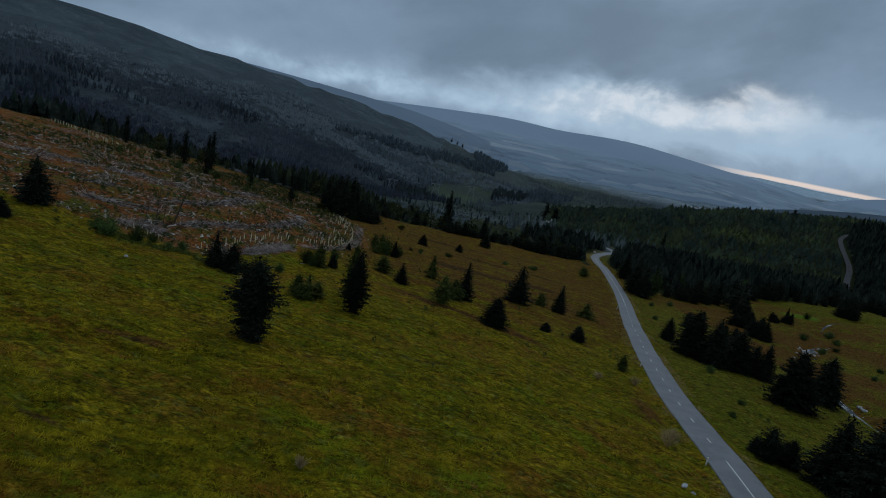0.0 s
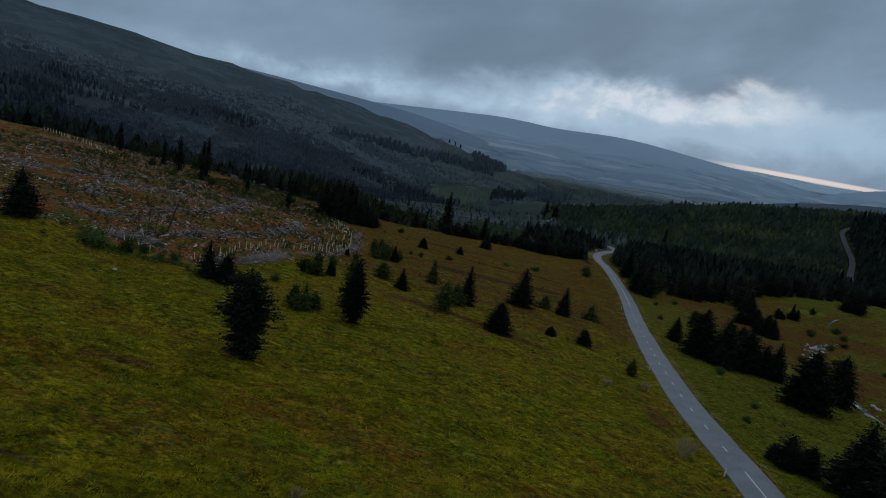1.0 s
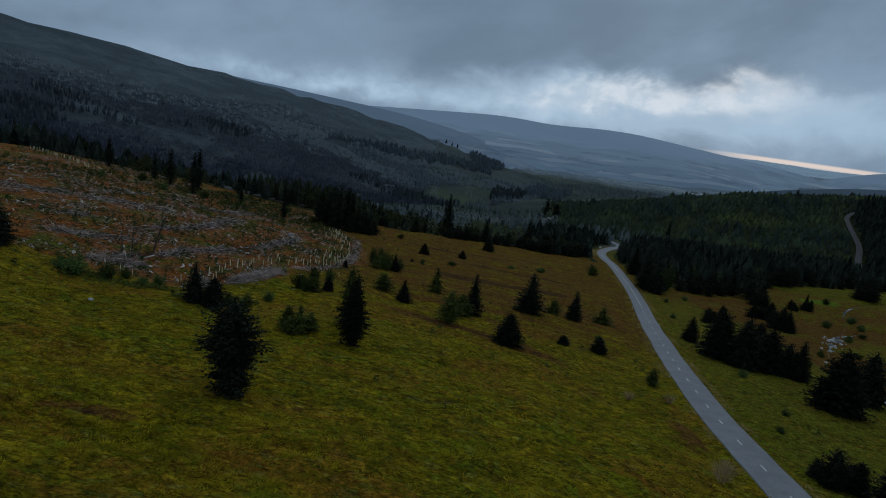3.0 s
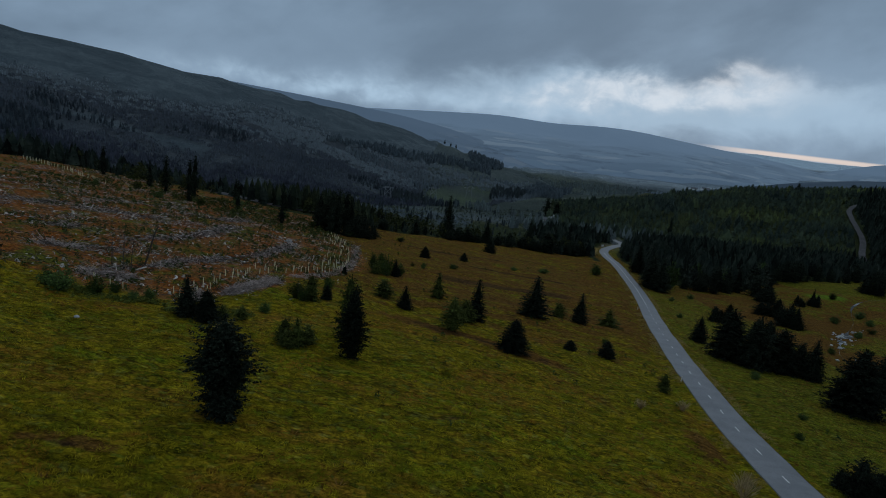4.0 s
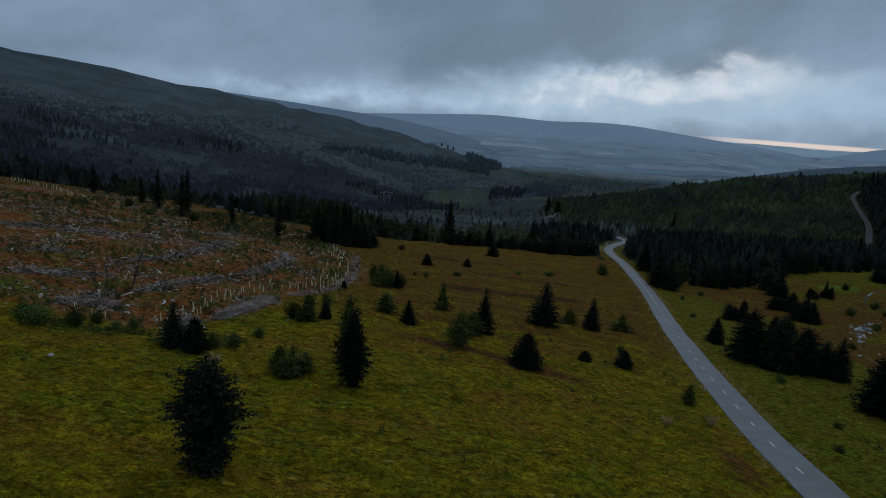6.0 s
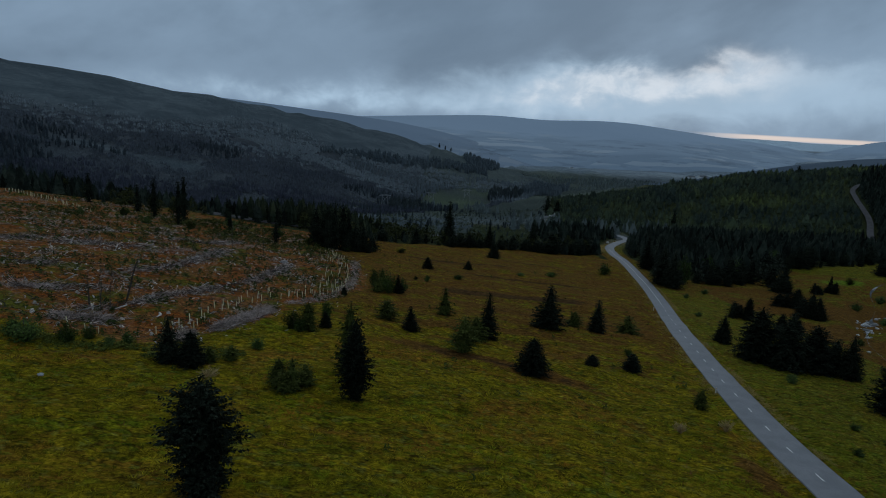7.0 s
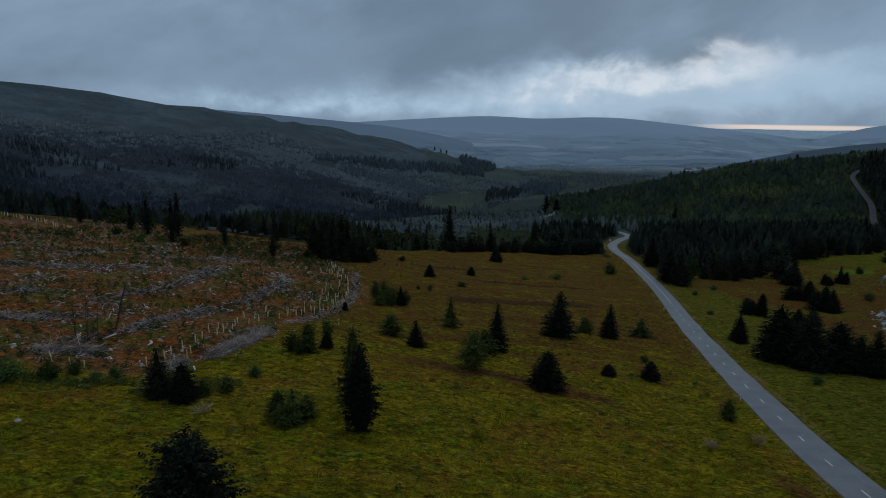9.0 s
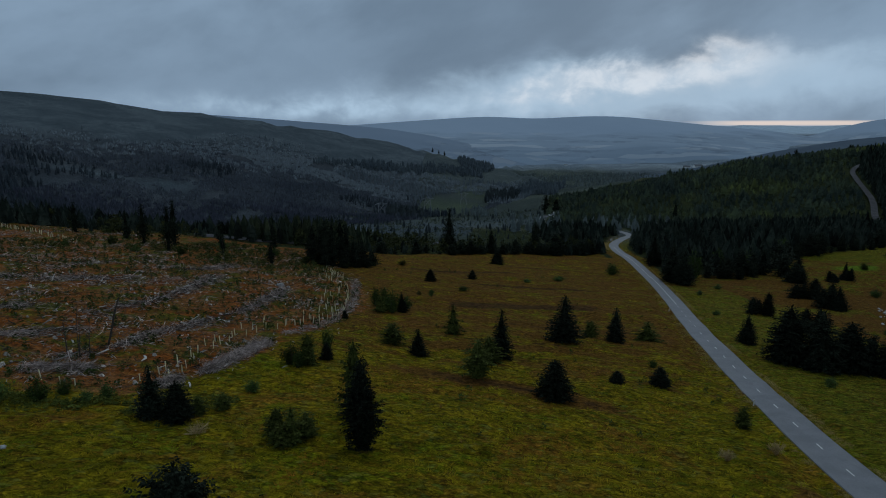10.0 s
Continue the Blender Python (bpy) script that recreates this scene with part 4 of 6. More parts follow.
CLUMPS = [(-14.6, 133.3, 4.6, 3.0), (-12.2, 128.0, 5.2, 3.2), (-10.2, 124.8, 5.6, 3.4), (-8.6, 127.6, 4.4, 3.0), (-8.0, 133.1, 3.4, 3.0), (-12.8, 124.0, 3.2, 2.8), (-20.6, 81.0, 3.8, 3.0), (-18.4, 81.8, 4.4, 3.2), (-19.2, 79.6, 2.8, 2.6), (-16.5, 85.4, 2.7, 2.3)]
for n, (x, y, h, w) in enumerate(CLUMPS):
    plant("young_spruce", ("shrub", n % 4) if n % 2 == 0 else ("young" if n % 3 else "broad", n % 3), x, y, h * (0.85 if n % 2 == 0 else 1.0), dress(w), "bushy green young spruce in a close clump", "tree", "clumps of young trees")
SHRUBS = [(-22.5, 70.3, 1.6, 1.9), (63.0, 96.4, 1.8, 2.0),
          (-45.5, 59.6, 2.9, 3.4), (-47.6, 60.4, 2.0, 2.6), (-42.2, 61.8, 2.6, 2.6), (-37.6, 62.4, 1.3, 1.8), (-40.8, 64.1, 1.6, 2.0), (-36.1, 63.6, 1.7, 1.7), (64.5, 234.9, 4.5, 6.5), (39.0, 207.6, 2.0, 4.2), (27.0, 196.6, 1.5, 2.6),
          (5.6, 166.1, 1.4, 3.4), (-5.9, 152.8, 1.3, 1.4), (-2.9, 153.3, 1.9, 1.7), (35.0, 99.8, 1.6, 1.6), (-17.2, 89.9, 3.1, 2.3)]
for n, (x, y, h, w) in enumerate(SHRUBS):
    plant("shrub", ("shrub", n % 4), x, y, h, dress(w), "green leafy willow bush in rough grass", "bush", "bushes on the pasture")

BESIDE = [(65.5, 129.9, 6.6, 4.9), (87.5, 167.8, 5.6, 7.0), (64.6, 112.6, 11.2, 9.1), (68.4, 108.6, 11.4, 9.2), (74.2, 109.6, 9.5, 8.7), (78.0, 108.2, 8.2, 8.8),
          (133.4, 230.9, 8.7, 12.7), (118.0, 199.1, 6.1, 9.8), (117.5, 184.7, 8.3, 9.3), (89.2, 145.4, 6.3, 7.9), (73.4, 84.1, 11.3, 9.7), (87.4, 96.6, 10.3, 7.9),
          (54.2, 40.5, 9.5, 7.7), (55.6, 35.6, 11.2, 9.7), (72.1, 52.9, 13.0, 9.2), (50.4, 45.6, 4.3, 6.0), (48.3, 46.9, 2.5, 3.4),
          (154.8, 235.2, 6.0, 6.2), (147.2, 232.7, 4.4, 5.5), (207.9, 279.4, 10.4, 12.1)]
for n, (x, y, h, w) in enumerate(BESIDE):
    spread("spruce", ("spruce", n % 4) if h / w > 1.5 else ("broad", n % 3), x, y, h, w, "dark bushy spruce between the road and the stream", "tree", "conifers beside the stream")

EDGE = [(80.6, 227.1, 14.4, 9.7), (82.6, 221.0, 13.0, 8.7), (105.9, 239.7, 5.2, 7.2), (110.1, 236.7, 4.7, 4.8), (117.1, 242.3, 5.0, 5.9), (131.8, 245.1, 9.2, 8.6), (87.6, 268.8, 13.7, 7.7)]
for n, (x, y, h, w) in enumerate(EDGE):
    plant("spruce", ("spruce", n % 4) if h / w > 1.3 else ("bush", n % 3), x + 4, y, h, w, "dark spruce at the edge of the wood", "tree", "conifers at the wood's edge")
for x, y, h, w in ((112, 252, 9.5, 6.0), (126, 256, 9.0, 5.6), (160, 292, 8.0, 6.0)):
    plant("shrub", ("shrub", int(x) % 4), x, y, h, w, "olive-yellow broadleaf tree among dark conifers", "tree", "trees at the wood's edge")
plant("shrub", ("shrub", 2), 94.5, 232.5, 11.3, 8.5, "round grey-green broadleaf tree at the wood's edge", "tree", "trees at the wood's edge")


rng_edge = random.Random(21)
for k in range(26):
    x = -30 + 4.1 * k + rng_edge.uniform(-2, 2)
    y = float(belt_edge(x)) + 1 + rng_edge.uniform(-1, 6)
    if x < 73:
        h = 0.82 * (rng_edge.uniform(3.0, 7.5) + 4.0 * max(0.0, x / 70) + (3.0 if rng_edge.random() < 0.2 else 0.0))
        plant("spruce", ("edge", k % 4) if k % 5 < 2 else ("bush", k % 3), x, y, h if k % 5 < 2 else h * 0.72, h * rng_edge.uniform(0.75, 1.1), "dark spruce in the belt behind the pasture", "tree", "conifers behind the pasture")
for k in range(48):
    x = 92 + 4.4 * k + rng_edge.uniform(-2, 2)
    y = float(wood_edge(x)) + rng_edge.uniform(-4, 3)
    h = rng_edge.uniform(5, 11) if rng_edge.random() < 0.75 else rng_edge.uniform(2.5, 5)
    plant("spruce", ("bush", k % 3) if k % 3 else ("edge", k % 4), x, y, h, h * rng_edge.uniform(0.55, 0.85), "dark spruce along the edge of the wood", "tree", "conifers at the wood's edge")

STAND = [(-40.6, 189, 15.2, 5.0), (-39.0, 192, 16.2, 5.4), (-37.0, 188.5, 17.6, 5.8), (-35.4, 190, 18.4, 6.0), (-33.6, 193.5, 17.0, 5.6), (-32.0, 194, 15.6, 5.2), (-36.4, 195, 17.2, 5.6), (-30.6, 198, 12.2, 5.2), (-38.6, 197, 16.0, 5.4), (-33.0, 199, 15.4, 5.4), (-41.4, 194, 12.8, 4.6)]
for n, (x, y, h, w) in enumerate(STAND):
    plant("spruce", ("edge", n % 4), x + 1.5 + 0.12 * (36 + x), y, h * (0.80 + 0.07 * math.sin(5 * n)), w * 0.86, "tall nearly black spruce in a tight group", "tree", "black spruces at the felled ground's corner")
for n, (x, y, h, w) in enumerate(((-28.0, 198, 7.6, 6.0), (-26.0, 200, 7.0, 6.0), (-23.6, 205, 5.4, 5.6), (-27.4, 194, 4.4, 5.0), (-24.6, 196, 3.6, 4.6), (-30.4, 190, 5.4, 4.4))):
    plant("spruce", ("bush", n % 3), x, y, h, w, "low dark bushy spruce beside taller ones", "tree", "bushy spruces at the felled ground's corner")
plant("spruce", ("spruce", 2), 2.9, 281, 20.0, 8.4, "tall dark spruce rising above the belt", "tree", "tall conifers above the belt")
plant("spruce", ("spruce", 1), 45.0, 303, 15.0, 6.6, "tall dark spruce rising above the belt", "tree", "tall conifers above the belt")
plant("spruce", ("spruce", 3), 22.0, 284, 11.5, 5.6, "tall dark spruce rising above the belt", "tree", "tall conifers above the belt")


# ---- woods -----------------------------------------------------------------------------
def fir_template(sprays, sides, seed):
    """A conifer in a wood: a rough dark core under sprays of needles that stick out and hang."""
    rng = random.Random(seed)
    v, f = [], []
    dome, low = rng.uniform(0.42, 0.80), rng.uniform(0.02, 0.14)

    def reach(u):
        return 0.5 * max(0.0, 1 - u) ** dome * min(1.0, 0.72 + u * 1.6)

    for u, top in ((low, 0.62), (0.30, 0.82), (0.55, 0.99)):
        n, turn = len(v), rng.uniform(0, 6.28)
        v.append((rng.uniform(-0.03, 0.03), rng.uniform(-0.03, 0.03), top))
        for j in range(sides):
            q = reach(u) * (rng.uniform(0.75, 1.0) if j % 2 else rng.uniform(0.45, 0.7))
            v.append((q * math.cos(turn + j * 6.283 / sides), q * math.sin(turn + j * 6.283 / sides), u + rng.uniform(-0.03, 0.03)))
        f += [(n, n + 1 + j, n + 1 + (j + 1) % sides) for j in range(sides)]
        if n:
            f.append((0, n, n + 1))
    big = 0.9 / math.sqrt(sprays)
    for k in range(sprays):
        u = low + (0.97 - low) * (k + rng.random()) / sprays
        u = 1 - (1 - u) ** 1.15
        a, r = rng.uniform(0, 6.28), reach(u) * rng.uniform(0.45, 0.85)
        p = Vector((r * math.cos(a), r * math.sin(a), u))
        way = Vector((math.cos(a), math.sin(a), rng.uniform(-0.5, 0.7) + 1.2 * max(0, u - 0.7)))
        side = Vector((-math.sin(a), math.cos(a), rng.uniform(-0.5, 0.5)))
        l, b = big * rng.uniform(0.7, 1.3) * (1.1 - 0.55 * u), big * rng.uniform(0.26, 0.46) * (1.1 - 0.5 * u)
        n = len(v)
        v += [tuple(p - side * b), tuple(p + side * b), tuple(p + way * l)]
        f.append((n, n + 1, n + 2))
    return np.array(v), np.array(f)


def broad_template(seed, blobs=16, size=0.0):
    """A bare or thinly leaved crown: many small tilted twig fans round an egg."""
    rng = random.Random(seed)
    v, f = [], []
    k_ = size or (0.17 if blobs < 60 else 0.10)
    for k in range(blobs):
        a, z = rng.uniform(0, 6.28), rng.uniform(0.1, 1.0)
        r = 0.5 * math.sin(math.pi * min(0.97, z * 0.85 + 0.1)) * rng.uniform(0.3, 1.0)
        p = Vector((r * math.cos(a), r * math.sin(a), z * 0.95))
        n = len(v)
        for j in range(3):
            b = rng.uniform(0, 6.28)
            v.append((p.x + k_ * math.cos(b + 2.1 * j), p.y + k_ * math.sin(b + 2.1 * j), p.z + rng.uniform(-k_, k_)))
        f.append((n, n + 1, n + 2))
    return np.array(v), np.array(f)


def bare_template(seed, shoots=15):
    """A bare larch far off: upright fans of fine twigs round a hidden stem."""
    rng = random.Random(seed)
    v, f = [], []
    for k in range(shoots):
        a, r = rng.uniform(0, 6.28), 0.5 * math.sqrt(rng.random())
        x, y, turn = r * math.cos(a), r * math.sin(a), rng.uniform(0, 3.14)
        wide, top = rng.uniform(0.08, 0.15), rng.uniform(0.6, 1.0) * (1.05 - 0.8 * r)
        low = rng.uniform(-0.02, 0.45) * top
        n = len(v)
        v += [(x - wide * math.cos(turn), y - wide * math.sin(turn), low), (x + wide * math.cos(turn), y + wide * math.sin(turn), low + 0.05), (x + rng.uniform(-0.05, 0.05), y, top)]
        f.append((n, n + 1, n + 2))
    return np.array(v), np.array(f)


def strew(name, templates, xs, ys, hs, ws, material, label, category, seed, sink=0.2):
    """One mesh of many alike plants standing on the ground."""
    rng = np.random.default_rng(seed)
    zs = ground(xs, ys) - sink
    turn = rng.uniform(0, 6.283, len(xs))
    pick = rng.integers(0, len(templates), len(xs))
    vs, fs, n = [], [], 0
    for k, (tv, tf) in enumerate(templates):
        m = pick == k
        c, s = np.cos(turn[m])[:, None], np.sin(turn[m])[:, None]
        x = (tv[:, 0] * c - tv[:, 1] * s) * ws[m][:, None] + xs[m][:, None]
        y = (tv[:, 0] * s + tv[:, 1] * c) * ws[m][:, None] + ys[m][:, None]
        z = tv[:, 2] * hs[m][:, None] + zs[m][:, None]
        v = np.stack([x, y, z], -1).reshape(-1, 3)
        f = (tf[None] + (np.arange(m.sum()) * len(tv))[:, None, None]).reshape(-1, tf.shape[1]) + n
        vs.append(v)
        fs.append(f)
        n += len(v)
    return tagged(new(name, mesh_from(name, np.concatenate(vs), np.concatenate(fs), material)), label, category, kind="stuff")


def jitter_grid(x0, x1, y0, y1, step, seed):
    rng = np.random.default_rng(seed)
    X, Y = np.meshgrid(np.arange(x0, x1, step), np.arange(y0, y1, step))
    X, Y = X.ravel() + rng.uniform(-0.45, 0.45, X.size) * step, Y.ravel() + rng.uniform(-0.45, 0.45, Y.size) * step
    return X, Y, rng


FIRS = [fir_template(74, 8, s) for s in range(8)]
FAR_FIRS = [fir_template(24, 5, s + 9) for s in range(6)]
LARCHES = [bare_template(s) for s in range(8)]
LEAFY = [broad_template(s, 110) for s in range(4)]


BLOCKS = [[(64, 960), (105, 915), (150, 1180), (78, 1090)], [(124, 1140), (163, 900), (330, 1700), (210, 1500)],
          [(-208, 970), (-168, 1000), (-112, 1030), (-58, 1085), (18, 1200), (80, 1280), (84, 1380), (-4, 1275), (-78, 1130), (-140, 1075), (-195, 1010)],
          [(84, 1380), (120, 1500), (132, 1640), (100, 1690), (60, 1640), (30, 1520), (40, 1400)], [(-60, 650), (-20, 660), (-26, 720), (-62, 730)]]


MEADOW = [(-45, 735), (20, 720), (60, 830), (72, 960), (40, 1030), (0, 960), (-30, 860)]


def woods():
    # the dark wood beyond the stream and its lighter plantation up the hill
    X, Y, rng = jitter_grid(60, 420, 215, 480, 5.3, 1)
    d, _ = along(ROAD, X, Y)
    dt, _ = along(TRACK, X, Y)
    keep = (Y > wood_edge(X) + 3) & (d > 8.5) & (dt > 6) & (Y < 0.35 * X + 385)
    X, Y = X[keep], Y[keep]
    h = rng.uniform(6.5, 11.5, X.size) + 2.0 * vnoise(X, Y, 40, 7)
    strew("dark_wood", FIRS, X, Y, h, h * rng.uniform(0.5, 0.68, X.size), WOODLAND, "dense dark spruce wood beyond the stream", "wood", 2)
    X, Y, rng = jitter_grid(20, 900, 360, 1080, 5.9, 3)
    dt, _ = along(TRACK, X, Y)
    d, _ = along(ROAD, X, Y)
    rh = tent(X, Y, *RIDGES["right_hill"])
    keep = (Y > 0.35 * X + 382) & (rh > land(X, Y) - 14) & (Y < 0.55 * X + 700) & (X > 0.172 * Y + 6 * vnoise(X, Y, 24, 33)) & (dt > 6) & (d > 9) & (vnoise(X, Y, 30, 9) > -0.75)
    X, Y = X[keep], Y[keep]
    h = rng.uniform(3.8, 6.2, X.size) + 1.5 * vnoise(X, Y, 70, 8) + 6.0 * (vnoise(X, Y, 55, 18) > 0.62) * rng.uniform(0, 1, X.size) + (rng.uniform(0, 1, X.size) < 0.05) * rng.uniform(2, 6, X.size)
    strew("plantation", FAR_FIRS, X, Y, h, h * rng.uniform(0.8, 1.15, X.size), PLANTATION, "young green spruce plantation over a low hill", "wood", 4)
    # tall dark trees beyond the forest track
    X, Y, rng = jitter_grid(330, 640, 450, 720, 4.8, 51)
    dt, _ = along(TRACK, X, Y)
    keep = (dt > 6) & (X > np.interp(Y, [470, 576, 663, 720], [335, 390, 434, 470]))
    X, Y = X[keep], Y[keep]
    h = rng.uniform(13, 20, X.size)
    strew("dark_wood", FIRS, X, Y, h, h * rng.uniform(0.4, 0.52, X.size), WOODLAND, "tall dark spruces beside the forest track", "wood", 52)
    # the belt behind the pasture
    X, Y, rng = jitter_grid(-44, 84, 240, 330, 4.6, 5)
    d, _ = along(ROAD, X, Y)
    keep = (d > 9) & (Y > belt_edge(X) + 4 + 4 * vnoise(X, Y, 14, 3)) & (Y < belt_edge(X) + 30)
    X, Y = X[keep], Y[keep]
    h = np.maximum(1.2, 0.78 * (2.0 + 4.2 * rng.uniform(0, 1, X.size) ** 1.4 + 2.0 * vnoise(X, Y, 25, 7) + 2.0 * np.clip(X / 70, 0, 1)))
    strew("spruce_belt", FIRS, X, Y, h, h * rng.uniform(0.6, 0.9, X.size), WOODLAND, "belt of dark mixed conifers behind the pasture", "wood", 6)
    X, Y, rng = jitter_grid(-84, -28, 246, 290, 4.0, 7)
    h = rng.uniform(8, 12.5, X.size) * np.interp(X, [-84, -60, -40, -28], [0.8, 1.0, 0.95, 0.6])
    strew("spruce_stand", FIRS, X, Y, h, h * rng.uniform(0.42, 0.55, X.size), STANDWOOD, "close-grown stand of tall thin spruces", "wood", 8)
    # beyond the felled ground
    X, Y, rng = jitter_grid(-330, -60, 205, 400, 5.4, 9)
    keep = (Y > np.interp(X, [-330, -150, -112, -85, -60], [300, 222, 206, 236, 242]) + 4 * vnoise(X, Y, 20, 3)) & (vnoise(X, Y, 35, 14) > -0.55)
    X, Y = X[keep], Y[keep]
    h = rng.uniform(3, 9, X.size) + 4 * vnoise(X, Y, 30, 5)
    h = np.maximum(h, 2.5)
    strew("spruce_belt", FIRS, X, Y, h, h * rng.uniform(0.5, 0.8, X.size), WOODLAND, "belt of thin dark conifers beyond the felled ground", "wood", 10)
    # green bushes coming up along the far side of the felled ground
    X, Y, rng = jitter_grid(-112, -30, 160, 214, 3.6, 81)
    keep = (vnoise(X, Y, 11, 82) > -0.15) & (Y > 168 + 6 * vnoise(X, Y, 25, 83))
    X, Y = X[keep], Y[keep]
    h = rng.uniform(0.9, 2.4, X.size)
    strew("green_scrub", LEAFY, X, Y, h, h * rng.uniform(1.2, 1.8, X.size), SCRUBLEAF, "low green bushes along the felled ground", "scrub", 84)
    # birch and willow among the conifers
    X, Y, rng = jitter_grid(-150, 84, 190, 330, 7.0, 71)
    d, _ = along(ROAD, X, Y)
    keep = (d > 15) & (Y > np.where(X < -48, np.interp(X, [-150, -112, -85, -60, -45], [214, 196, 224, 232, 250]), belt_edge(X) + 5)) & (vnoise(X, Y, 22, 72) > 0.05)
    X, Y = X[keep], Y[keep]
    h = rng.uniform(3.5, 7.5, X.size)
    strew("birch_scrub", LEAFY, X, Y, h, h * rng.uniform(0.7, 1.0, X.size), OLIVE, "olive-green birch and willow scrub between the conifers", "scrub", 73)
    X, Y, rng = jitter_grid(70, 330, 235, 420, 7.5, 75)
    d, _ = along(ROAD, X, Y)
    keep = (d > 9) & (Y > wood_edge(X) - 3) & (vnoise(X, Y, 18, 76) > -0.05)
    X, Y = X[keep], Y[keep]
    h = rng.uniform(4, 9, X.size)
    strew("birch_scrub", LEAFY, X, Y, h, h * rng.uniform(0.6, 0.9, X.size), GREYLEAF, "grey-green broadleaf trees in the spruce wood", "scrub", 77)
    # the lower flank of the long hill
    X, Y, rng = jitter_grid(-900, 200, 380, 1500, 6.0, 11)
    lh = tent(X, Y, *RIDGES["left_hill"])
    gz = land(X, Y)
    line = larch_line(X, Y)
    keep = (gz < line + 9 * vnoise(X, Y, 60, 4) + rng.uniform(-14, 10, X.size)) & (lh > gz - 25) & (vnoise(X, Y, 45, 6) > -0.62)
    dp, _ = along(HILL_PATH, X, Y)
    keep &= (dp > 9) & ~inside(MEADOW, X, Y)
    X, Y = X[keep], Y[keep]
    h = rng.uniform(4.0, 6.5, X.size) + 1.2 * vnoise(X, Y, 90, 24)
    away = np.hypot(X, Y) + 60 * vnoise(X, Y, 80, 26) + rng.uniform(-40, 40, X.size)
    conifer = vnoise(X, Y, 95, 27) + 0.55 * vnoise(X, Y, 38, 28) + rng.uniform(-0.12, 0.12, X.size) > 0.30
    # bands by range: the further band takes the more hazed colour
    for near, far, bare, dark in ((0, 640, LARCH, HILLFIR), (640, 860, LARCH_HALF_HAZED, HILLFIR), (860, 5000, LARCH_HAZED, HILLFIR_HAZED)):
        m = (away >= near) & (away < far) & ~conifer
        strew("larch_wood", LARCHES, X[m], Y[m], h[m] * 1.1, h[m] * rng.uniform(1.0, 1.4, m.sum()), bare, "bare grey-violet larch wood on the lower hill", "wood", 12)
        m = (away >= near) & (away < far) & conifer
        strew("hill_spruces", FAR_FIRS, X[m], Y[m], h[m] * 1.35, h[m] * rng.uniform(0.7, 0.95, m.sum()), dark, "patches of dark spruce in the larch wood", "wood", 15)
    # dark plantations in blocks at the hill's foot
    for k, poly in enumerate(BLOCKS):
        q = np.array(poly)
        X, Y, rng = jitter_grid(q[:, 0].min(), q[:, 0].max(), q[:, 1].min(), q[:, 1].max(), 8.0, 31 + k)
        keep = inside(poly, X, Y)
        X, Y = X[keep], Y[keep]
        h = rng.uniform(9, 14, X.size)
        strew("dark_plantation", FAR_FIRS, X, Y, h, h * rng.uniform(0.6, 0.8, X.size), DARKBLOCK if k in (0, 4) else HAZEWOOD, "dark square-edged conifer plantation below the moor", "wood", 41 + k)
    # low scrub between the belt and the valley floor
    X, Y, rng = jitter_grid(-110, 150, 290, 730, 5.5, 61)
    d, _ = along(ROAD, X, Y)
    keep = (d > 10) & (Y > belt_edge(X) + 24) & (X < 0.18 * Y + 8) & (X > -0.17 * Y) & (vnoise(X, Y, 30, 62) > -0.6) & ~inside(MEADOW, X, Y)
    X, Y = X[keep], Y[keep]
    h = np.maximum(0.6, rng.uniform(0.8, 2.2, X.size) + 0.8 * vnoise(X, Y, 40, 63))
    tall = rng.uniform(0, 1, X.size) < 0.10
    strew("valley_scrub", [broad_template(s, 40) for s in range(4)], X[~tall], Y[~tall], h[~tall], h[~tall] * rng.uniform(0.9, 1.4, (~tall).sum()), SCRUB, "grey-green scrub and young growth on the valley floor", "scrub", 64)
    strew("valley_scrub", FAR_FIRS, X[tall], Y[tall], h[tall] * 2.6, h[tall] * 1.6, DARKBLOCK, "scattered small conifers in the valley scrub", "scrub", 65)
    # woods and copses on the valley floor
    X, Y, rng = jitter_grid(-200, 700, 400, 2200, 13.0, 13)
    lh, rh = (tent(X, Y, *RIDGES[k]) for k in ("left_hill", "right_hill"))
    gz = land(X, Y)
    keep = (lh < gz - 6) & (rh < gz - 6) & (vnoise(X, Y, 120, 16) + 0.5 * vnoise(X, Y, 40, 17) > np.interp(Y, [400, 800, 1000, 2200], [0.45, 0.3, -0.4, -0.3])) & ~inside(MEADOW, X, Y)
    X, Y = X[keep], Y[keep]
    h = rng.uniform(6, 12, X.size)
    # these copses wear the needle colour with haze in it
    strew("valley_wood", FAR_FIRS, X, Y, h, h * rng.uniform(0.55, 0.8, X.size), HAZED_VALLEYWOOD, "dark copses and plantations on the valley floor", "wood", 14)


woods()



# ---- lone far trees ------------------------------------------------------------------
for x, y, h, w in ((102, 622, 18.6, 11), (108, 600, 15, 11), (187, 505, 17, 8), (-25, 1560, 11, 6), (-10, 1575, 9, 5), (4, 1580, 10, 6), (400, 832, 13, 7), (352, 815, 11, 7), (470, 850, 13, 8), (560, 880, 12, 8)):
    plant("spruce", ("edge", int(x) % 4), x, y, h, w, "lone dark spruce standing above younger growth", "tree", "lone far conifers")
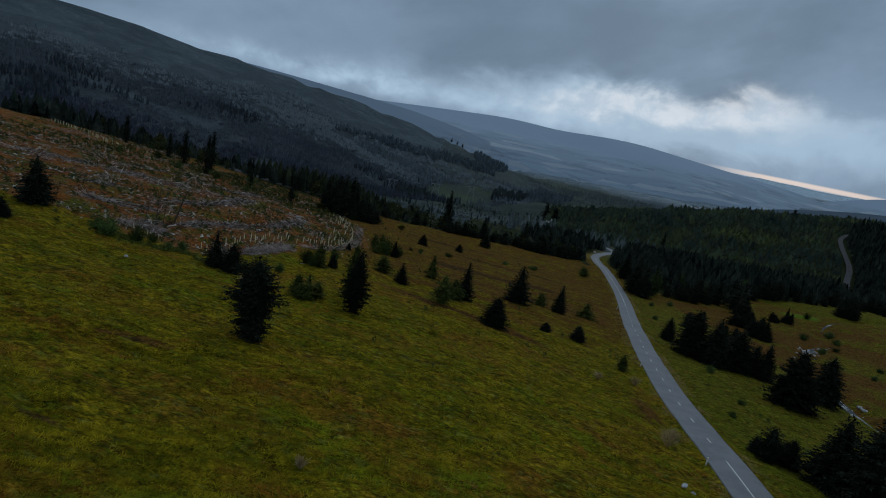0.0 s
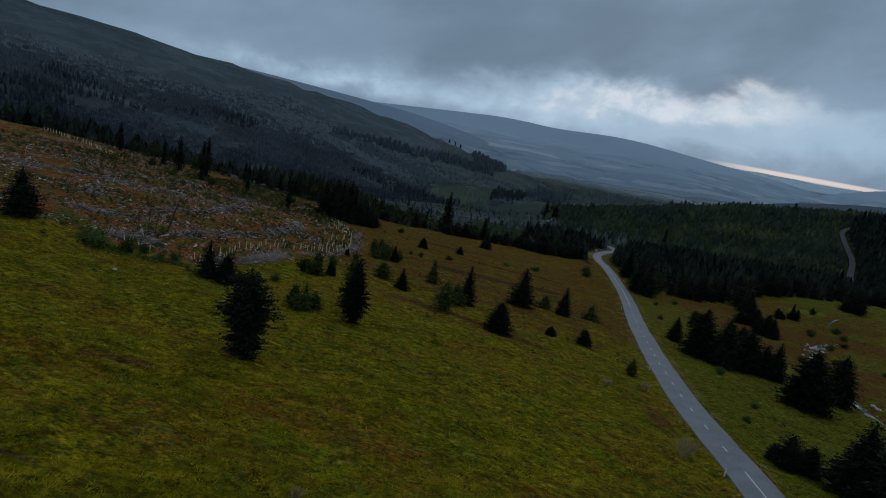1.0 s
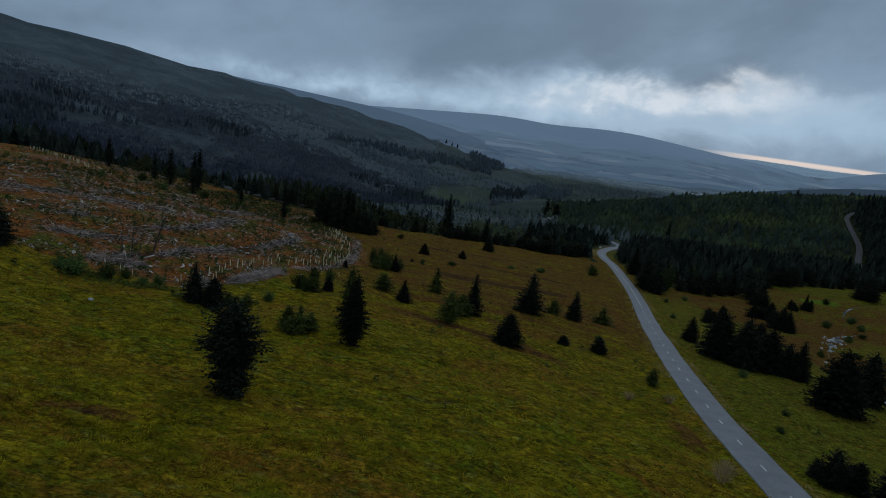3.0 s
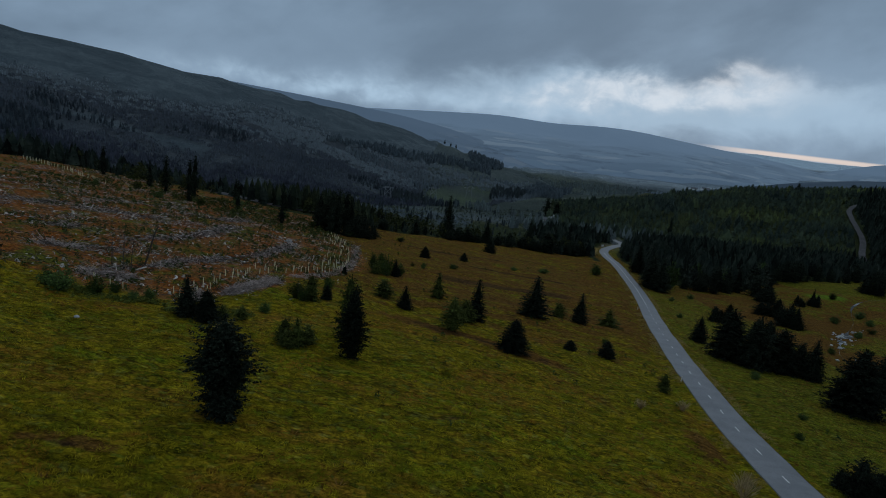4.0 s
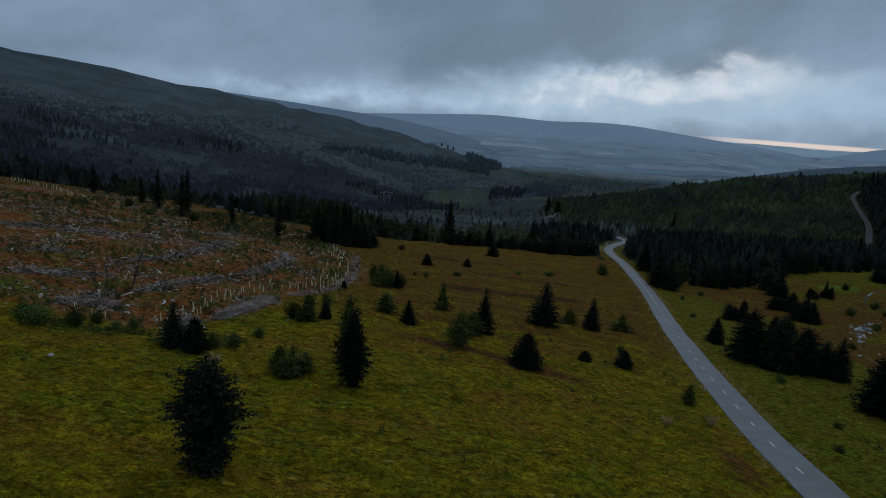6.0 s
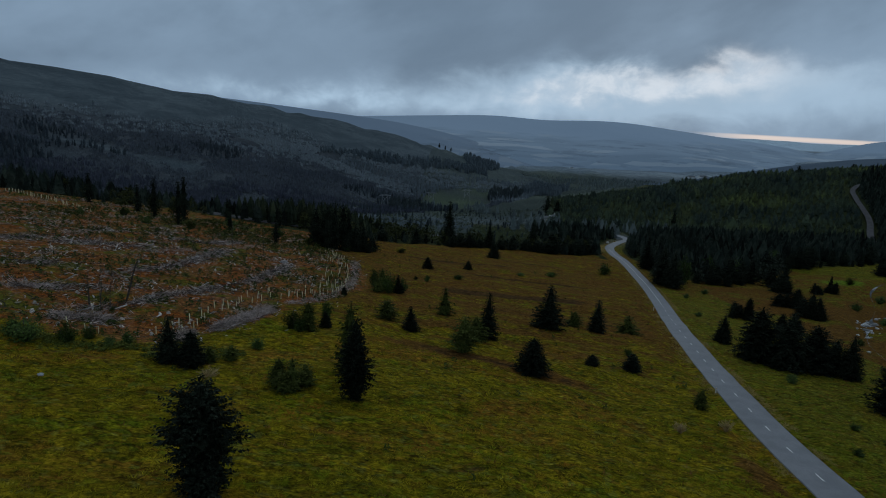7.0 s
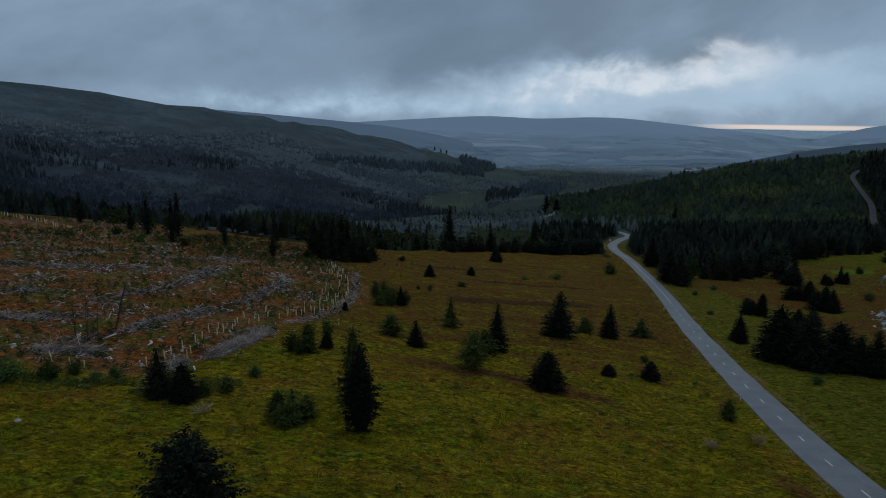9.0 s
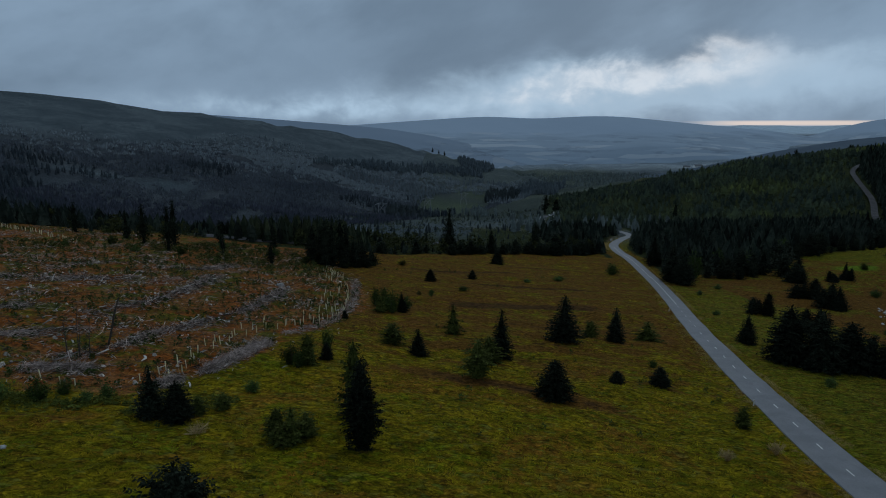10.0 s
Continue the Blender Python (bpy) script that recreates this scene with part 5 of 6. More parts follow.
for x, y, h, w in ((-66.9, 188.7, 10.4, 2.6), (-50.6, 182.4, 6.4, 3.6), (-81.5, 184.9, 13.5, 4.0), (-83.1, 192.9, 15.0, 4.4), (-95.4, 198.6, 12.7, 4.2), (-73, 204, 9, 3.2), (-58, 214, 8, 3.5), (-120, 204, 10, 4.4), (-104, 205, 9, 4.0), (-46, 214, 7, 4.4)):
    plant("spruce", ("edge", int(y) % 4), x, y, h, w * 0.78, "thin dark spruce at the far edge of the felled ground", "tree", "conifers beyond the felled ground")
for x, y, h, w in ((-100, 188, 3.0, 4.0), (-88, 178, 2.4, 3.4), (-76, 180, 2.6, 3.6), (-64, 176, 2.2, 3.2), (-42, 190, 3.0, 4.5), (-36, 196, 2.6, 4.0), (-70, 198, 3.4, 5.0), (-30, 190, 2.4, 3.6), (-108, 178, 2.2, 3.0), (-54, 200, 3.0, 4.4), (-24, 205, 2.4, 5.0), (-14, 214, 2.0, 4.0)):
    plant("shrub", ("shrub", int(x) % 4), x, y, h, w, "low dark green bush at the far edge of the felled ground", "bush", "bushes beyond the felled ground")


# ---- felled ground: shelters, stumps, brash -------------------------------------------
def tube_mesh():
    """A tree shelter: an open square plastic tube with a flared lip and a stake beside it."""
    v, f = [], []
    rings = [(0.075, -0.1), (0.075, 1.18), (0.095, 1.26), (0.080, 1.25), (0.062, 1.16)]
    for r, z in rings:
        for j in range(8):
            a = j * math.pi / 4
            v.append((r * math.cos(a), r * math.sin(a), z))
    for k in range(len(rings) - 1):
        for j in range(8):
            f.append((k * 8 + j, k * 8 + (j + 1) % 8, k * 8 + 8 + (j + 1) % 8, k * 8 + 8 + j))
    return mesh_from("tube", v, f, PLASTIC)


def stake_mesh():
    v = [(sx * 0.016 + 0.10, sy * 0.016, z) for z in (-0.2, 1.05) for sx, sy in ((-1, -1), (1, -1), (1, 1), (-1, 1))]
    f = [(0, 1, 5, 4), (1, 2, 6, 5), (2, 3, 7, 6), (3, 0, 4, 7), (4, 5, 6, 7)]
    return mesh_from("stake", v, f, CUTWOOD)


TUBE, STAKE = tube_mesh(), stake_mesh()


def shelters():
    rng = random.Random(5)
    edge = curve_through([(-49, 67.5), (-44, 67.5), (-38, 66.5), (-34.5, 68), (-33, 75), (-32.3, 80), (-31.5, 88), (-29, 97), (-24.5, 104.5), (-21, 112), (-20, 121), (-21, 132), (-22.5, 146), (-27, 163), (-33.5, 180)], 0.5)
    p = np.array(edge)
    s = np.concatenate([[0], np.cumsum(np.hypot(*np.diff(p, axis=0).T))])
    n = 0
    for row in range(4):
        at = 0.6 * row
        while at < s[-1]:
            x, y = np.interp(at, s, p[:, 0]), np.interp(at, s, p[:, 1])
            x2, y2 = np.interp(at + 0.5, s, p[:, 0]), np.interp(at + 0.5, s, p[:, 1])
            tx, ty = x2 - x, y2 - y
            q = math.hypot(tx, ty) or 1
            x, y = x - ty / q * (row * 1.8 + rng.uniform(-0.5, 0.5)), y + tx / q * (row * 1.8 + rng.uniform(-0.5, 0.5))
            thick = (row == 0 and (y > 72 or rng.random() < 0.7)) or (row == 1 and y > 70) or (row == 2 and y > 96) or (row == 3 and y > 104)
            if thick and rng.random() < (0.8, 0.7, 0.3, 0.15)[row] and n < 215:
                k = rng.uniform(0.88, 1.15)
                ob = new("tree_shelter")
                ob.matrix_basis = pose(x, y, float(ground(x, y)), rng.gauss(0, 4), rng.gauss(0, 4), rng.uniform(0, 360)) @ Matrix.Diagonal((0.8, 0.8, 0.88 * k, 1))
                part("tube", TUBE, ob)
                part("stake", STAKE, ob)
                tagged(ob, "pale plastic tree shelter tube tied to a wooden stake", "tree shelter", "tree shelters round the felled ground")
                n += 1
            at += rng.uniform(1.5, 2.6) * (1.25 if y < 72 else 1.0)
    for k in range(40):
        u = k / 39
        x, y = -148 + 40 * u + rng.uniform(-0.6, 0.6), 203.5 - 20 * u + 3 * math.sin(u * 3) + rng.uniform(-0.6, 0.6)
        ob = new("tree_shelter")
        ob.matrix_basis = pose(x, y, float(ground(x, y)), rng.gauss(0, 3), rng.gauss(0, 3), 0) @ Matrix.Diagonal((0.9, 0.9, 1.0, 1))
        part("tube", TUBE, ob)
        part("stake", STAKE, ob)
        tagged(ob, "pale plastic tree shelter tube along the upper edge", "tree shelter", "tree shelters along the upper edge")


shelters()


def sticks(name, centres, count, length, thick, material, label, category, seed, spread, flat=0.35, heap=0.5):
    """Loose branches thrown along a line of places."""
    rng = np.random.default_rng(seed)
    c = np.asarray(centres)
    i = rng.integers(0, len(c), count)
    x = c[i, 0] + rng.normal(0, spread, count)
    y = c[i, 1] + rng.normal(0, spread, count)
    off = np.hypot(x - c[i, 0], y - c[i, 1]) / spread
    z = ground(x, y) + rng.uniform(0, 1, count) * heap * np.exp(-off * off * 0.5)
    a = rng.uniform(0, 6.283, count)
    el = rng.normal(0, flat, count)
    L = length * rng.lognormal(0, 0.45, count)
    w = thick * rng.lognormal(0, 0.4, count)
    d = np.stack([np.cos(a) * np.cos(el), np.sin(a) * np.cos(el), np.sin(el)], -1)
    s = np.stack([-np.sin(a), np.cos(a), 0 * a], -1)
    u = np.cross(d, s)
    p = np.stack([x, y, z + np.abs(np.sin(el)) * L * 0.35 + w], -1)
    bend = (rng.normal(0, 0.08, count) * L)[:, None] * s
    vs = []
    for e, k, b in ((-0.5, 1.0, 0), (0.05, 0.8, 1), (0.5, 0.3, 0)):
        for ca, sa in ((1, 0), (-0.5, 0.87), (-0.5, -0.87)):
            vs.append(p + d * (L * e)[:, None] + bend * b + (s * ca + u * sa) * (w * k)[:, None])
    v = np.stack(vs, 1).reshape(-1, 3)
    q = np.array([(0, 1, 4, 3), (1, 2, 5, 4), (2, 0, 3, 5), (3, 4, 7, 6), (4, 5, 8, 7), (5, 3, 6, 8)])
    f = (q[None] + (np.arange(count) * 9)[:, None, None]).reshape(-1, 4)
    return tagged(new(name, mesh_from(name, v, f, material)), label, category, kind="stuff")


MAIN_ROWS = (([(-49, 76), (-46.2, 79.5), (-44.4, 83.2), (-43.4, 90), (-40.8, 96.5), (-39.1, 104), (-36.7, 112), (-35.7, 127), (-36.3, 141)], 3000, 0.62), ([(-57, 98), (-55, 105), (-52.5, 109), (-52.7, 123), (-53.6, 150)], 1900, 0.75),
             ([(-62, 81), (-57.7, 85), (-53, 89)], 900, 0.8), ([(-71, 94), (-66, 99)], 500, 0.7), ([(-79, 119), (-73, 127), (-66, 133)], 800, 0.9), ([(-92, 112), (-84, 122)], 500, 0.9), ([(-64, 150), (-56, 166)], 700, 1.0))


def brash():
    rng = random.Random(8)
    edge = curve_through([(-29.8, 75.2), (-28.6, 79.5), (-27.4, 85), (-26.4, 90.5)], 0.3)
    sticks("brash_heap", edge, 2900, 1.0, 0.020, BRASH, "long heap of grey weathered branches beside the tree shelters", "brash heap", 3, 0.58, 0.4, 0.95)
    edge = curve_through([(-25.2, 96.5), (-22.6, 103), (-20.2, 113), (-19.4, 125), (-20, 138), (-23, 162)], 0.4)
    sticks("brash_heap", edge, 1300, 1.1, 0.022, BRASH, "thin row of grey branches at the edge of the felled ground", "brash heap", 4, 0.6, 0.3, 0.4)
    sticks("brash_heap", [(-49, 71), (-48, 72), (-46.5, 72.5), (-45, 73), (-44, 73.5)], 700, 1.2, 0.024, BRASH, "low heap of grey branches", "brash heap", 5, 0.8, 0.35, 0.9)
    sticks("brash_heap", [(-32.9, 70.3), (-32.4, 70.8), (-31.9, 71.3)], 450, 1.0, 0.022, BRASH, "small round heap of grey branches", "brash heap", 6, 0.7, 0.35, 0.8)
    rows = []
    for k in range(4, 13):
        ox, oy = -39 - 10.0 * k, 78 + 3.8 * k
        line = []
        n = 60
        for i in range(n):
            u = i / n * 118
            x, y = ox + 0.38 * u + 1.6 * math.sin(u * 0.11 + k * 2), oy + 0.90 * u + 1.2 * math.sin(u * 0.17 + k)
            if inside(FELLED, np.array(x), np.array(y)) and math.sin(u * 0.13 + 2.4 * k) + math.sin(u * 0.31 + k) > -0.75 and rng.random() < 0.4:
                line.append((x, y))
        rows += line
    sticks("brash_rows", rows, 4500, 1.2, 0.026, BRASH, "low broken rows of grey-violet branches on the felled ground", "brash", 7, 0.9, 0.25, 0.5)
    for n, (line, count, wide) in enumerate(MAIN_ROWS):
        sticks("brash_row", [q for q in curve_through(line, 0.4) if vnoise(np.array(q[0]), np.array(q[1]), 3.5, 97) + 0.5 * vnoise(np.array(q[0]), np.array(q[1]), 1.3, 98) > -0.25], int(count * 0.72), 1.1, 0.024, BRASH, "long row of grey-violet branches on the felled ground", "brash", 90 + n, wide * 1.6, 0.35, 0.5)
    loose = []
    while len(loose) < 900:
        x, y = rng.uniform(-150, -18), rng.uniform(66, 215)
        if inside(FELLED, np.array(x), np.array(y)):
            loose.append((x, y))
    sticks("loose_branches", loose, 11000, 0.85, 0.026, BRASH, "scattered grey branches on the felled ground", "brash", 8, 1.6, 0.2, 0.1)
    spots = [q for q in loose if q[0] > -110 and q[1] < 170]
    sticks("pale_logs", spots, 1300, 0.50, 0.075, PALEWOOD, "short pale broken logs and roots on the felled ground", "logs", 9, 2.6, 0.28, 0.15)
    sticks("pale_logs", [q for line, _, _ in MAIN_ROWS for q in curve_through(line, 0.6)], 150, 1.6, 0.060, PALEWOOD, "long pale broken stems lying on the branch rows", "logs", 10, 0.9, 0.16, 0.7)
    # dark sticks added to give the heaps and litter their shadowed gaps
    sticks("shade_branches", spots, 5200, 0.9, 0.034, SHADE_BRASH, "branches on the felled ground, coloured dark as shade in the litter", "brash", 11, 2.2, 0.25, 0.2)
    sticks("shade_branches", [q for line, _, _ in MAIN_ROWS for q in curve_through(line, 0.5)], 2600, 1.1, 0.030, SHADE_BRASH, "branches under the rows of brash, coloured dark as shade", "brash", 12, 0.8, 0.3, 0.5)
    return loose


LOOSE = brash()


def stump_mesh(seed):
    """A sawn stump with spreading root buttresses and a pale, slightly tilted top."""
    rng = random.Random(seed)
    v, f = [], []
    n = 10
    flare = [rng.uniform(0.8, 1.35) for _ in range(n)]
    for r, z in ((0.42, -0.12), (0.27, 0.10), (0.22, 0.30), (0.20, 0.34)):
        for j in range(n):
            a = j * 6.283 / n
            k = flare[j] if z < 0.2 else 1 + (flare[j] - 1) * 0.3
            v.append((r * k * math.cos(a), r * k * math.sin(a), z + 0.05 * math.cos(a + seed) * (z > 0.2)))
    v.append((0, 0, 0.35))
    for k in range(3):
        for j in range(n):
            f.append((k * n + j, k * n + (j + 1) % n, k * n + n + (j + 1) % n))
            f.append((k * n + j, k * n + n + (j + 1) % n, k * n + n + j))
    for j in range(n):
        f.append((3 * n + j, 3 * n + (j + 1) % n, 4 * n))
    return mesh_from("stump", v, f, CUTWOOD)


def stumps():
    rng = random.Random(13)
    meshes = [stump_mesh(s) for s in range(4)]
    for n, (x, y) in enumerate(sorted(LOOSE, key=lambda q: math.hypot(q[0], q[1]) + 60 * math.sin(q[0] * 31.7))[:290]):
        k = rng.uniform(0.45, 1.0)
        ob = new("tree_stump", meshes[n % 4])
        ob.matrix_basis = pose(x, y, float(ground(x, y)), rng.gauss(0, 6), rng.gauss(0, 6), rng.uniform(0, 360)) @ Matrix.Diagonal((k, k, k * rng.uniform(0.7, 1.3), 1))
        tagged(ob, "pale weathered sawn tree stump among branches", "stump", "stumps on the felled ground")


stumps()


def pole(points, r0, r1, material, name):
    """A bare stem through points, tapering."""
    v, f = [], []
    n = len(points)
    for i, p in enumerate(points):
        r = r0 + (r1 - r0) * i / (n - 1)
        for j in range(6):
            a = j * math.pi / 3
            v.append((p[0] + r * math.cos(a), p[1] + r * math.sin(a), p[2]))
    for i in range(n - 1):
        for j in range(6):
            f.append((i * 6 + j, i * 6 + (j + 1) % 6, i * 6 + 6 + (j + 1) % 6, i * 6 + 6 + j))
    return mesh_from(name, v, f, material, True)


def dead_tree(x, y, h, lean_x, lean_y, twigs, seed, label, r0=0.075, r1=0.015):
    rng = random.Random(seed)
    base = new("dead_tree")
    base.location = (x, y, float(ground(x, y)) - 0.1)
    pts = [(lean_x * u + 0.05 * h * math.sin(u * 5 + seed) * 0.3, lean_y * u, h * u) for u in (0, 0.2, 0.4, 0.6, 0.8, 1.0)]
    part("stem", pole(pts, r0, r1, BARK, "stem"), base)
    for k in range(twigs):
        u = rng.uniform(0.15, 0.97)
        a, l = rng.uniform(0, 6.28), h * rng.uniform(0.06, 0.2) * (1.2 - u)
        p = Vector((lean_x * u, lean_y * u, h * u))
        q = p + Vector((math.cos(a) * l, math.sin(a) * l, l * rng.uniform(-0.2, 0.6)))
        m = (p + q) / 2 + Vector((0, 0, -0.06 * l))
        part("branch", pole([tuple(p), tuple(m), tuple(q)], 0.022, 0.008, BARK, "branch"), base)
    tagged(base, label, "dead tree", "dead trees on the felled ground")


dead_tree(-46.6, 83.6, 7.0, 2.2, 0.2, 4, 1, "leaning dead trunk with hardly any branches", 0.17, 0.10)
for n, (x, y, h) in enumerate(((-48.5, 77.5, 6.1), (-46.6, 76.9, 7.4), (-46.0, 78.4, 6.5), (-47.4, 78.6, 5.2), (-49.4, 79.0, 4.2))):
    dead_tree(x, y, h, 0.3 * math.sin(n), 0.2, 30, 20 + n, "thin bare dead tree with short twigs")
dead_tree(-50.2, 141.6, 11.2, 0.2, 0.0, 10, 31, "tall bare dead pole still standing")
dead_tree(-62.6, 132.1, 5.4, 0.1, 0.0, 8, 32, "short bare dead pole still standing")
dead_tree(-45.0, 150.0, 6.0, 0.2, 0.0, 8, 33, "short bare dead pole still standing")


for x, y, h, w in ((121, 150, 2.2, 3.4), (112, 152, 2.0, 3.0), (139, 182, 2.4, 3.8), (146, 206, 3.0, 4.4), (160, 208, 2.6, 4.0), (168, 226, 3.2, 4.6), (150, 192, 2.0, 3.6), (172, 252, 3.0, 5.0), (104, 118, 2.4, 3.4), (91, 112, 2.6, 4.0),
                   (136, 150, 1.6, 2.6), (150, 168, 1.8, 3.0), (128, 128, 1.6, 2.4), (170, 190, 2.0, 3.4), (118, 108, 1.8, 2.8), (72, 160, 1.4, 2.2), (84, 200, 1.6, 2.6), (96, 214, 2.0, 3.0), (52, 62, 1.0, 1.6), (58, 72, 1.2, 1.8)):
    plant("shrub", ("shrub", int(x) % 4), x, y, h, w, "low dark bush on the rough ground by the stream", "bush", "bushes by the stream")


# ---- stones, stream, posts --------------------------------------------------------------
def stone_mesh(seed, material=ROCK):
    bm = bmesh.new()
    bmesh.ops.create_icosphere(bm, subdivisions=2, radius=0.5)
    for vert in bm.verts:
        k = 1 + 0.35 * noise.noise(vert.co * 2.3 + Vector((seed * 7.1, 0, 0))) + 0.15 * noise.noise(vert.co * 6 + Vector((0, seed * 3.3, 0)))
        vert.co = Vector((vert.co.x * k * 1.15, vert.co.y * k, vert.co.z * k * 0.7))
    me = bpy.data.meshes.new("stone")
    bm.to_mesh(me)
    bm.free()
    me.materials.append(material)
    return me


STONES = [stone_mesh(s) for s in range(5)]


def stone(x, y, size, label, group, n):
    ob = new("boulder", STONES[n % 5])
    ob.matrix_basis = pose(x, y, float(ground(x, y)) + 0.12 * size, (n * 31) % 25, (n * 17) % 20, (n * 77) % 360) @ Matrix.Diagonal((size, size, size, 1))
    return tagged(ob, label, "boulder", group)


for n, (x, y, s) in enumerate(((-37.2, 49.2, 0.5), (-37.9, 143.4, 1.8), (-36.0, 142.6, 1.0), (31.2, 27.8, 0.62), (31.9, 27.0, 0.4), (33.2, 25.8, 0.35), (-12.3, -0.6, 0.32), (-29.5, 63.5, 0.6))):
    stone(x, y, s, "pale grey boulder lying in the grass", "boulders in the grass", n)


def stream():
    rng = random.Random(4)
    p = np.array(STREAM)
    wide = 0.03 + 2.1 * np.exp(-((p[:, 1] - 183) / 8) ** 2) + 1.7 * np.exp(-((p[:, 1] - 112) / 11) ** 2) + 0.5 * np.exp(-((p[:, 1] - 246) / 8) ** 2)
    v, f = ribbon(STREAM, wide, 0.22, np.convolve(np.pad(ground(p[:, 0], p[:, 1]), 3, mode="edge"), np.ones(7) / 7, "valid"))
    tagged(new("water", mesh_from("stream", v, f, WATER)), "shallow stream with white broken water between stones", "water", kind="structure")
    for n in range(80):
        i = min(range(len(STREAM)), key=lambda q: abs(STREAM[q][1] - rng.gauss(*rng.choice(((183, 7), (112, 10), (183, 9), (112, 14))))))
        side = rng.gauss(0, 2.2)
        stone(STREAM[i][0] + side, STREAM[i][1] + rng.uniform(-2, 2), 0.35 + rng.random() ** 2 * 1.3, "pale grey boulder in the stony stream bed", "boulders along the stream", n)


stream()


def marker_post(x, y):
    ob = new("marker_post")
    ob.location = (x, y, float(ground(x, y)))
    v = [(sx * 0.07, sy * 0.045, z) for z in (-0.15, 0.70, 0.86, 1.0) for sx, sy in ((-1, -1), (1, -1), (1, 1), (-1, 1))]
    v = [(a, b, z - (0.06 if z > 0.99 and a > 0 else 0)) for a, b, z in v]
    quads = [(k * 4 + j, k * 4 + (j + 1) % 4, k * 4 + 4 + (j + 1) % 4, k * 4 + 4 + j) for k in (0, 1, 2) for j in range(4)]
    shaft = part("post", mesh_from("post", v, quads + [(12, 13, 14, 15)], PAINT), ob)
    w = [(-0.05, -0.052, 0.72), (0.05, -0.052, 0.72), (0.05, -0.052, 0.84), (-0.05, -0.052, 0.84)]
    w += [(a, b + 0.006, z) for a, b, z in w]
    part("reflector", mesh_from("reflector", w, [(0, 1, 2, 3), (1, 5, 6, 2), (4, 0, 3, 7), (3, 2, 6, 7)], AMBER), shaft, "small amber reflector")
    tagged(ob, "short white roadside marker post with an amber reflector", "marker post", "marker posts along the road")


AMBER = surface("amber_reflector", [(0.75, 0.33, 0.04), (0.8, 0.4, 0.05)], 0.1, rough=0.3)
for x, y in ((44.0, 83.5), (37.0, 36.3), (61.3, 164.9), (75.0, 226.0)):
    marker_post(x, y)


def box(cx, cy, cz, sx, sy, sz):
    v = [(cx + a * sx / 2, cy + b * sy / 2, cz + c * sz / 2) for c in (-1, 1) for a, b in ((-1, -1), (1, -1), (1, 1), (-1, 1))]
    return v, [(0, 1, 5, 4), (1, 2, 6, 5), (2, 3, 7, 6), (3, 0, 4, 7), (4, 5, 6, 7), (3, 2, 1, 0)]


def bend_sign(x, y):
    ob = new("road_sign")
    ob.location = (x, y, float(ground(x, y)))
    for sx in (-0.45, 0.45):
        v, f = box(sx, 0.05, 0.75, 0.07, 0.07, 1.9)
        part("post", mesh_from("post", v, f, STEEL), ob)
    v, f = box(0, 0, 1.35, 1.3, 0.03, 0.9)
    part("board", mesh_from("board", v, f, PAINT), ob, "plain white board")
    tagged(ob, "white board on two steel posts at the road bend", "road sign")


bend_sign(96.5, 357.0)


def beam(a, b, r):
    a, b = Vector(a), Vector(b)
    d = (b - a).normalized()
    s = d.orthogonal().normalized() * r
    u = d.cross(s)
    v = [tuple(q) for e in (a, b) for q in (e + s, e + u, e - s, e - u)]
    return v, [(j, (j + 1) % 4, 4 + (j + 1) % 4, 4 + j) for j in range(4)]


def twig_bush(x, y, h, w, seed):
    """A bare bush: many thin forked stems fanning out of one root."""
    rng = random.Random(seed)
    base = new("bare_bush")
    base.location = (x, y, float(ground(x, y)))
    vs, fs = [], []
    for k in range(70):
        a, r = rng.uniform(0, 6.28), w * 0.5 * rng.uniform(0.1, 1.0)
        tip = Vector((r * math.cos(a), r * math.sin(a), h * rng.uniform(0.5, 1.0) * (1.1 - 0.5 * r / w)))
        fork = tip * rng.uniform(0.35, 0.7)
        for p, q in ((Vector((0.08 * math.cos(a), 0.08 * math.sin(a), -0.1)), fork), (fork, tip), (fork, tip + Vector((rng.uniform(-0.3, 0.3), rng.uniform(-0.3, 0.3), rng.uniform(-0.1, 0.2))))):
            v, f = beam(p, q, 0.010)
            fs += [tuple(i + len(vs) for i in c) for c in f]
            vs += v
    part("crown", mesh_from("crown", vs, fs, TWIG), base)
    tagged(base, "bare pinkish-grey twiggy bush in the grass", "bush", "bare bushes")


# ---- pylons and houses in the valley -------------------------------------------------------
for n, (x, y, s, w) in enumerate(((33.0, 38.3, 2.0, 3.2), (34.4, 41.0, 1.6, 2.4), (-23.5, 55.8, 0.8, 3.0), (36.8, 64.0, 1.4, 2.2), (30.2, 61.5, 1.2, 2.0), (-3.7, 9.8, 0.9, 1.0), (-23.4, 4.6, 1.1, 1.4))):
    twig_bush(x, y, s, w, 50 + n)


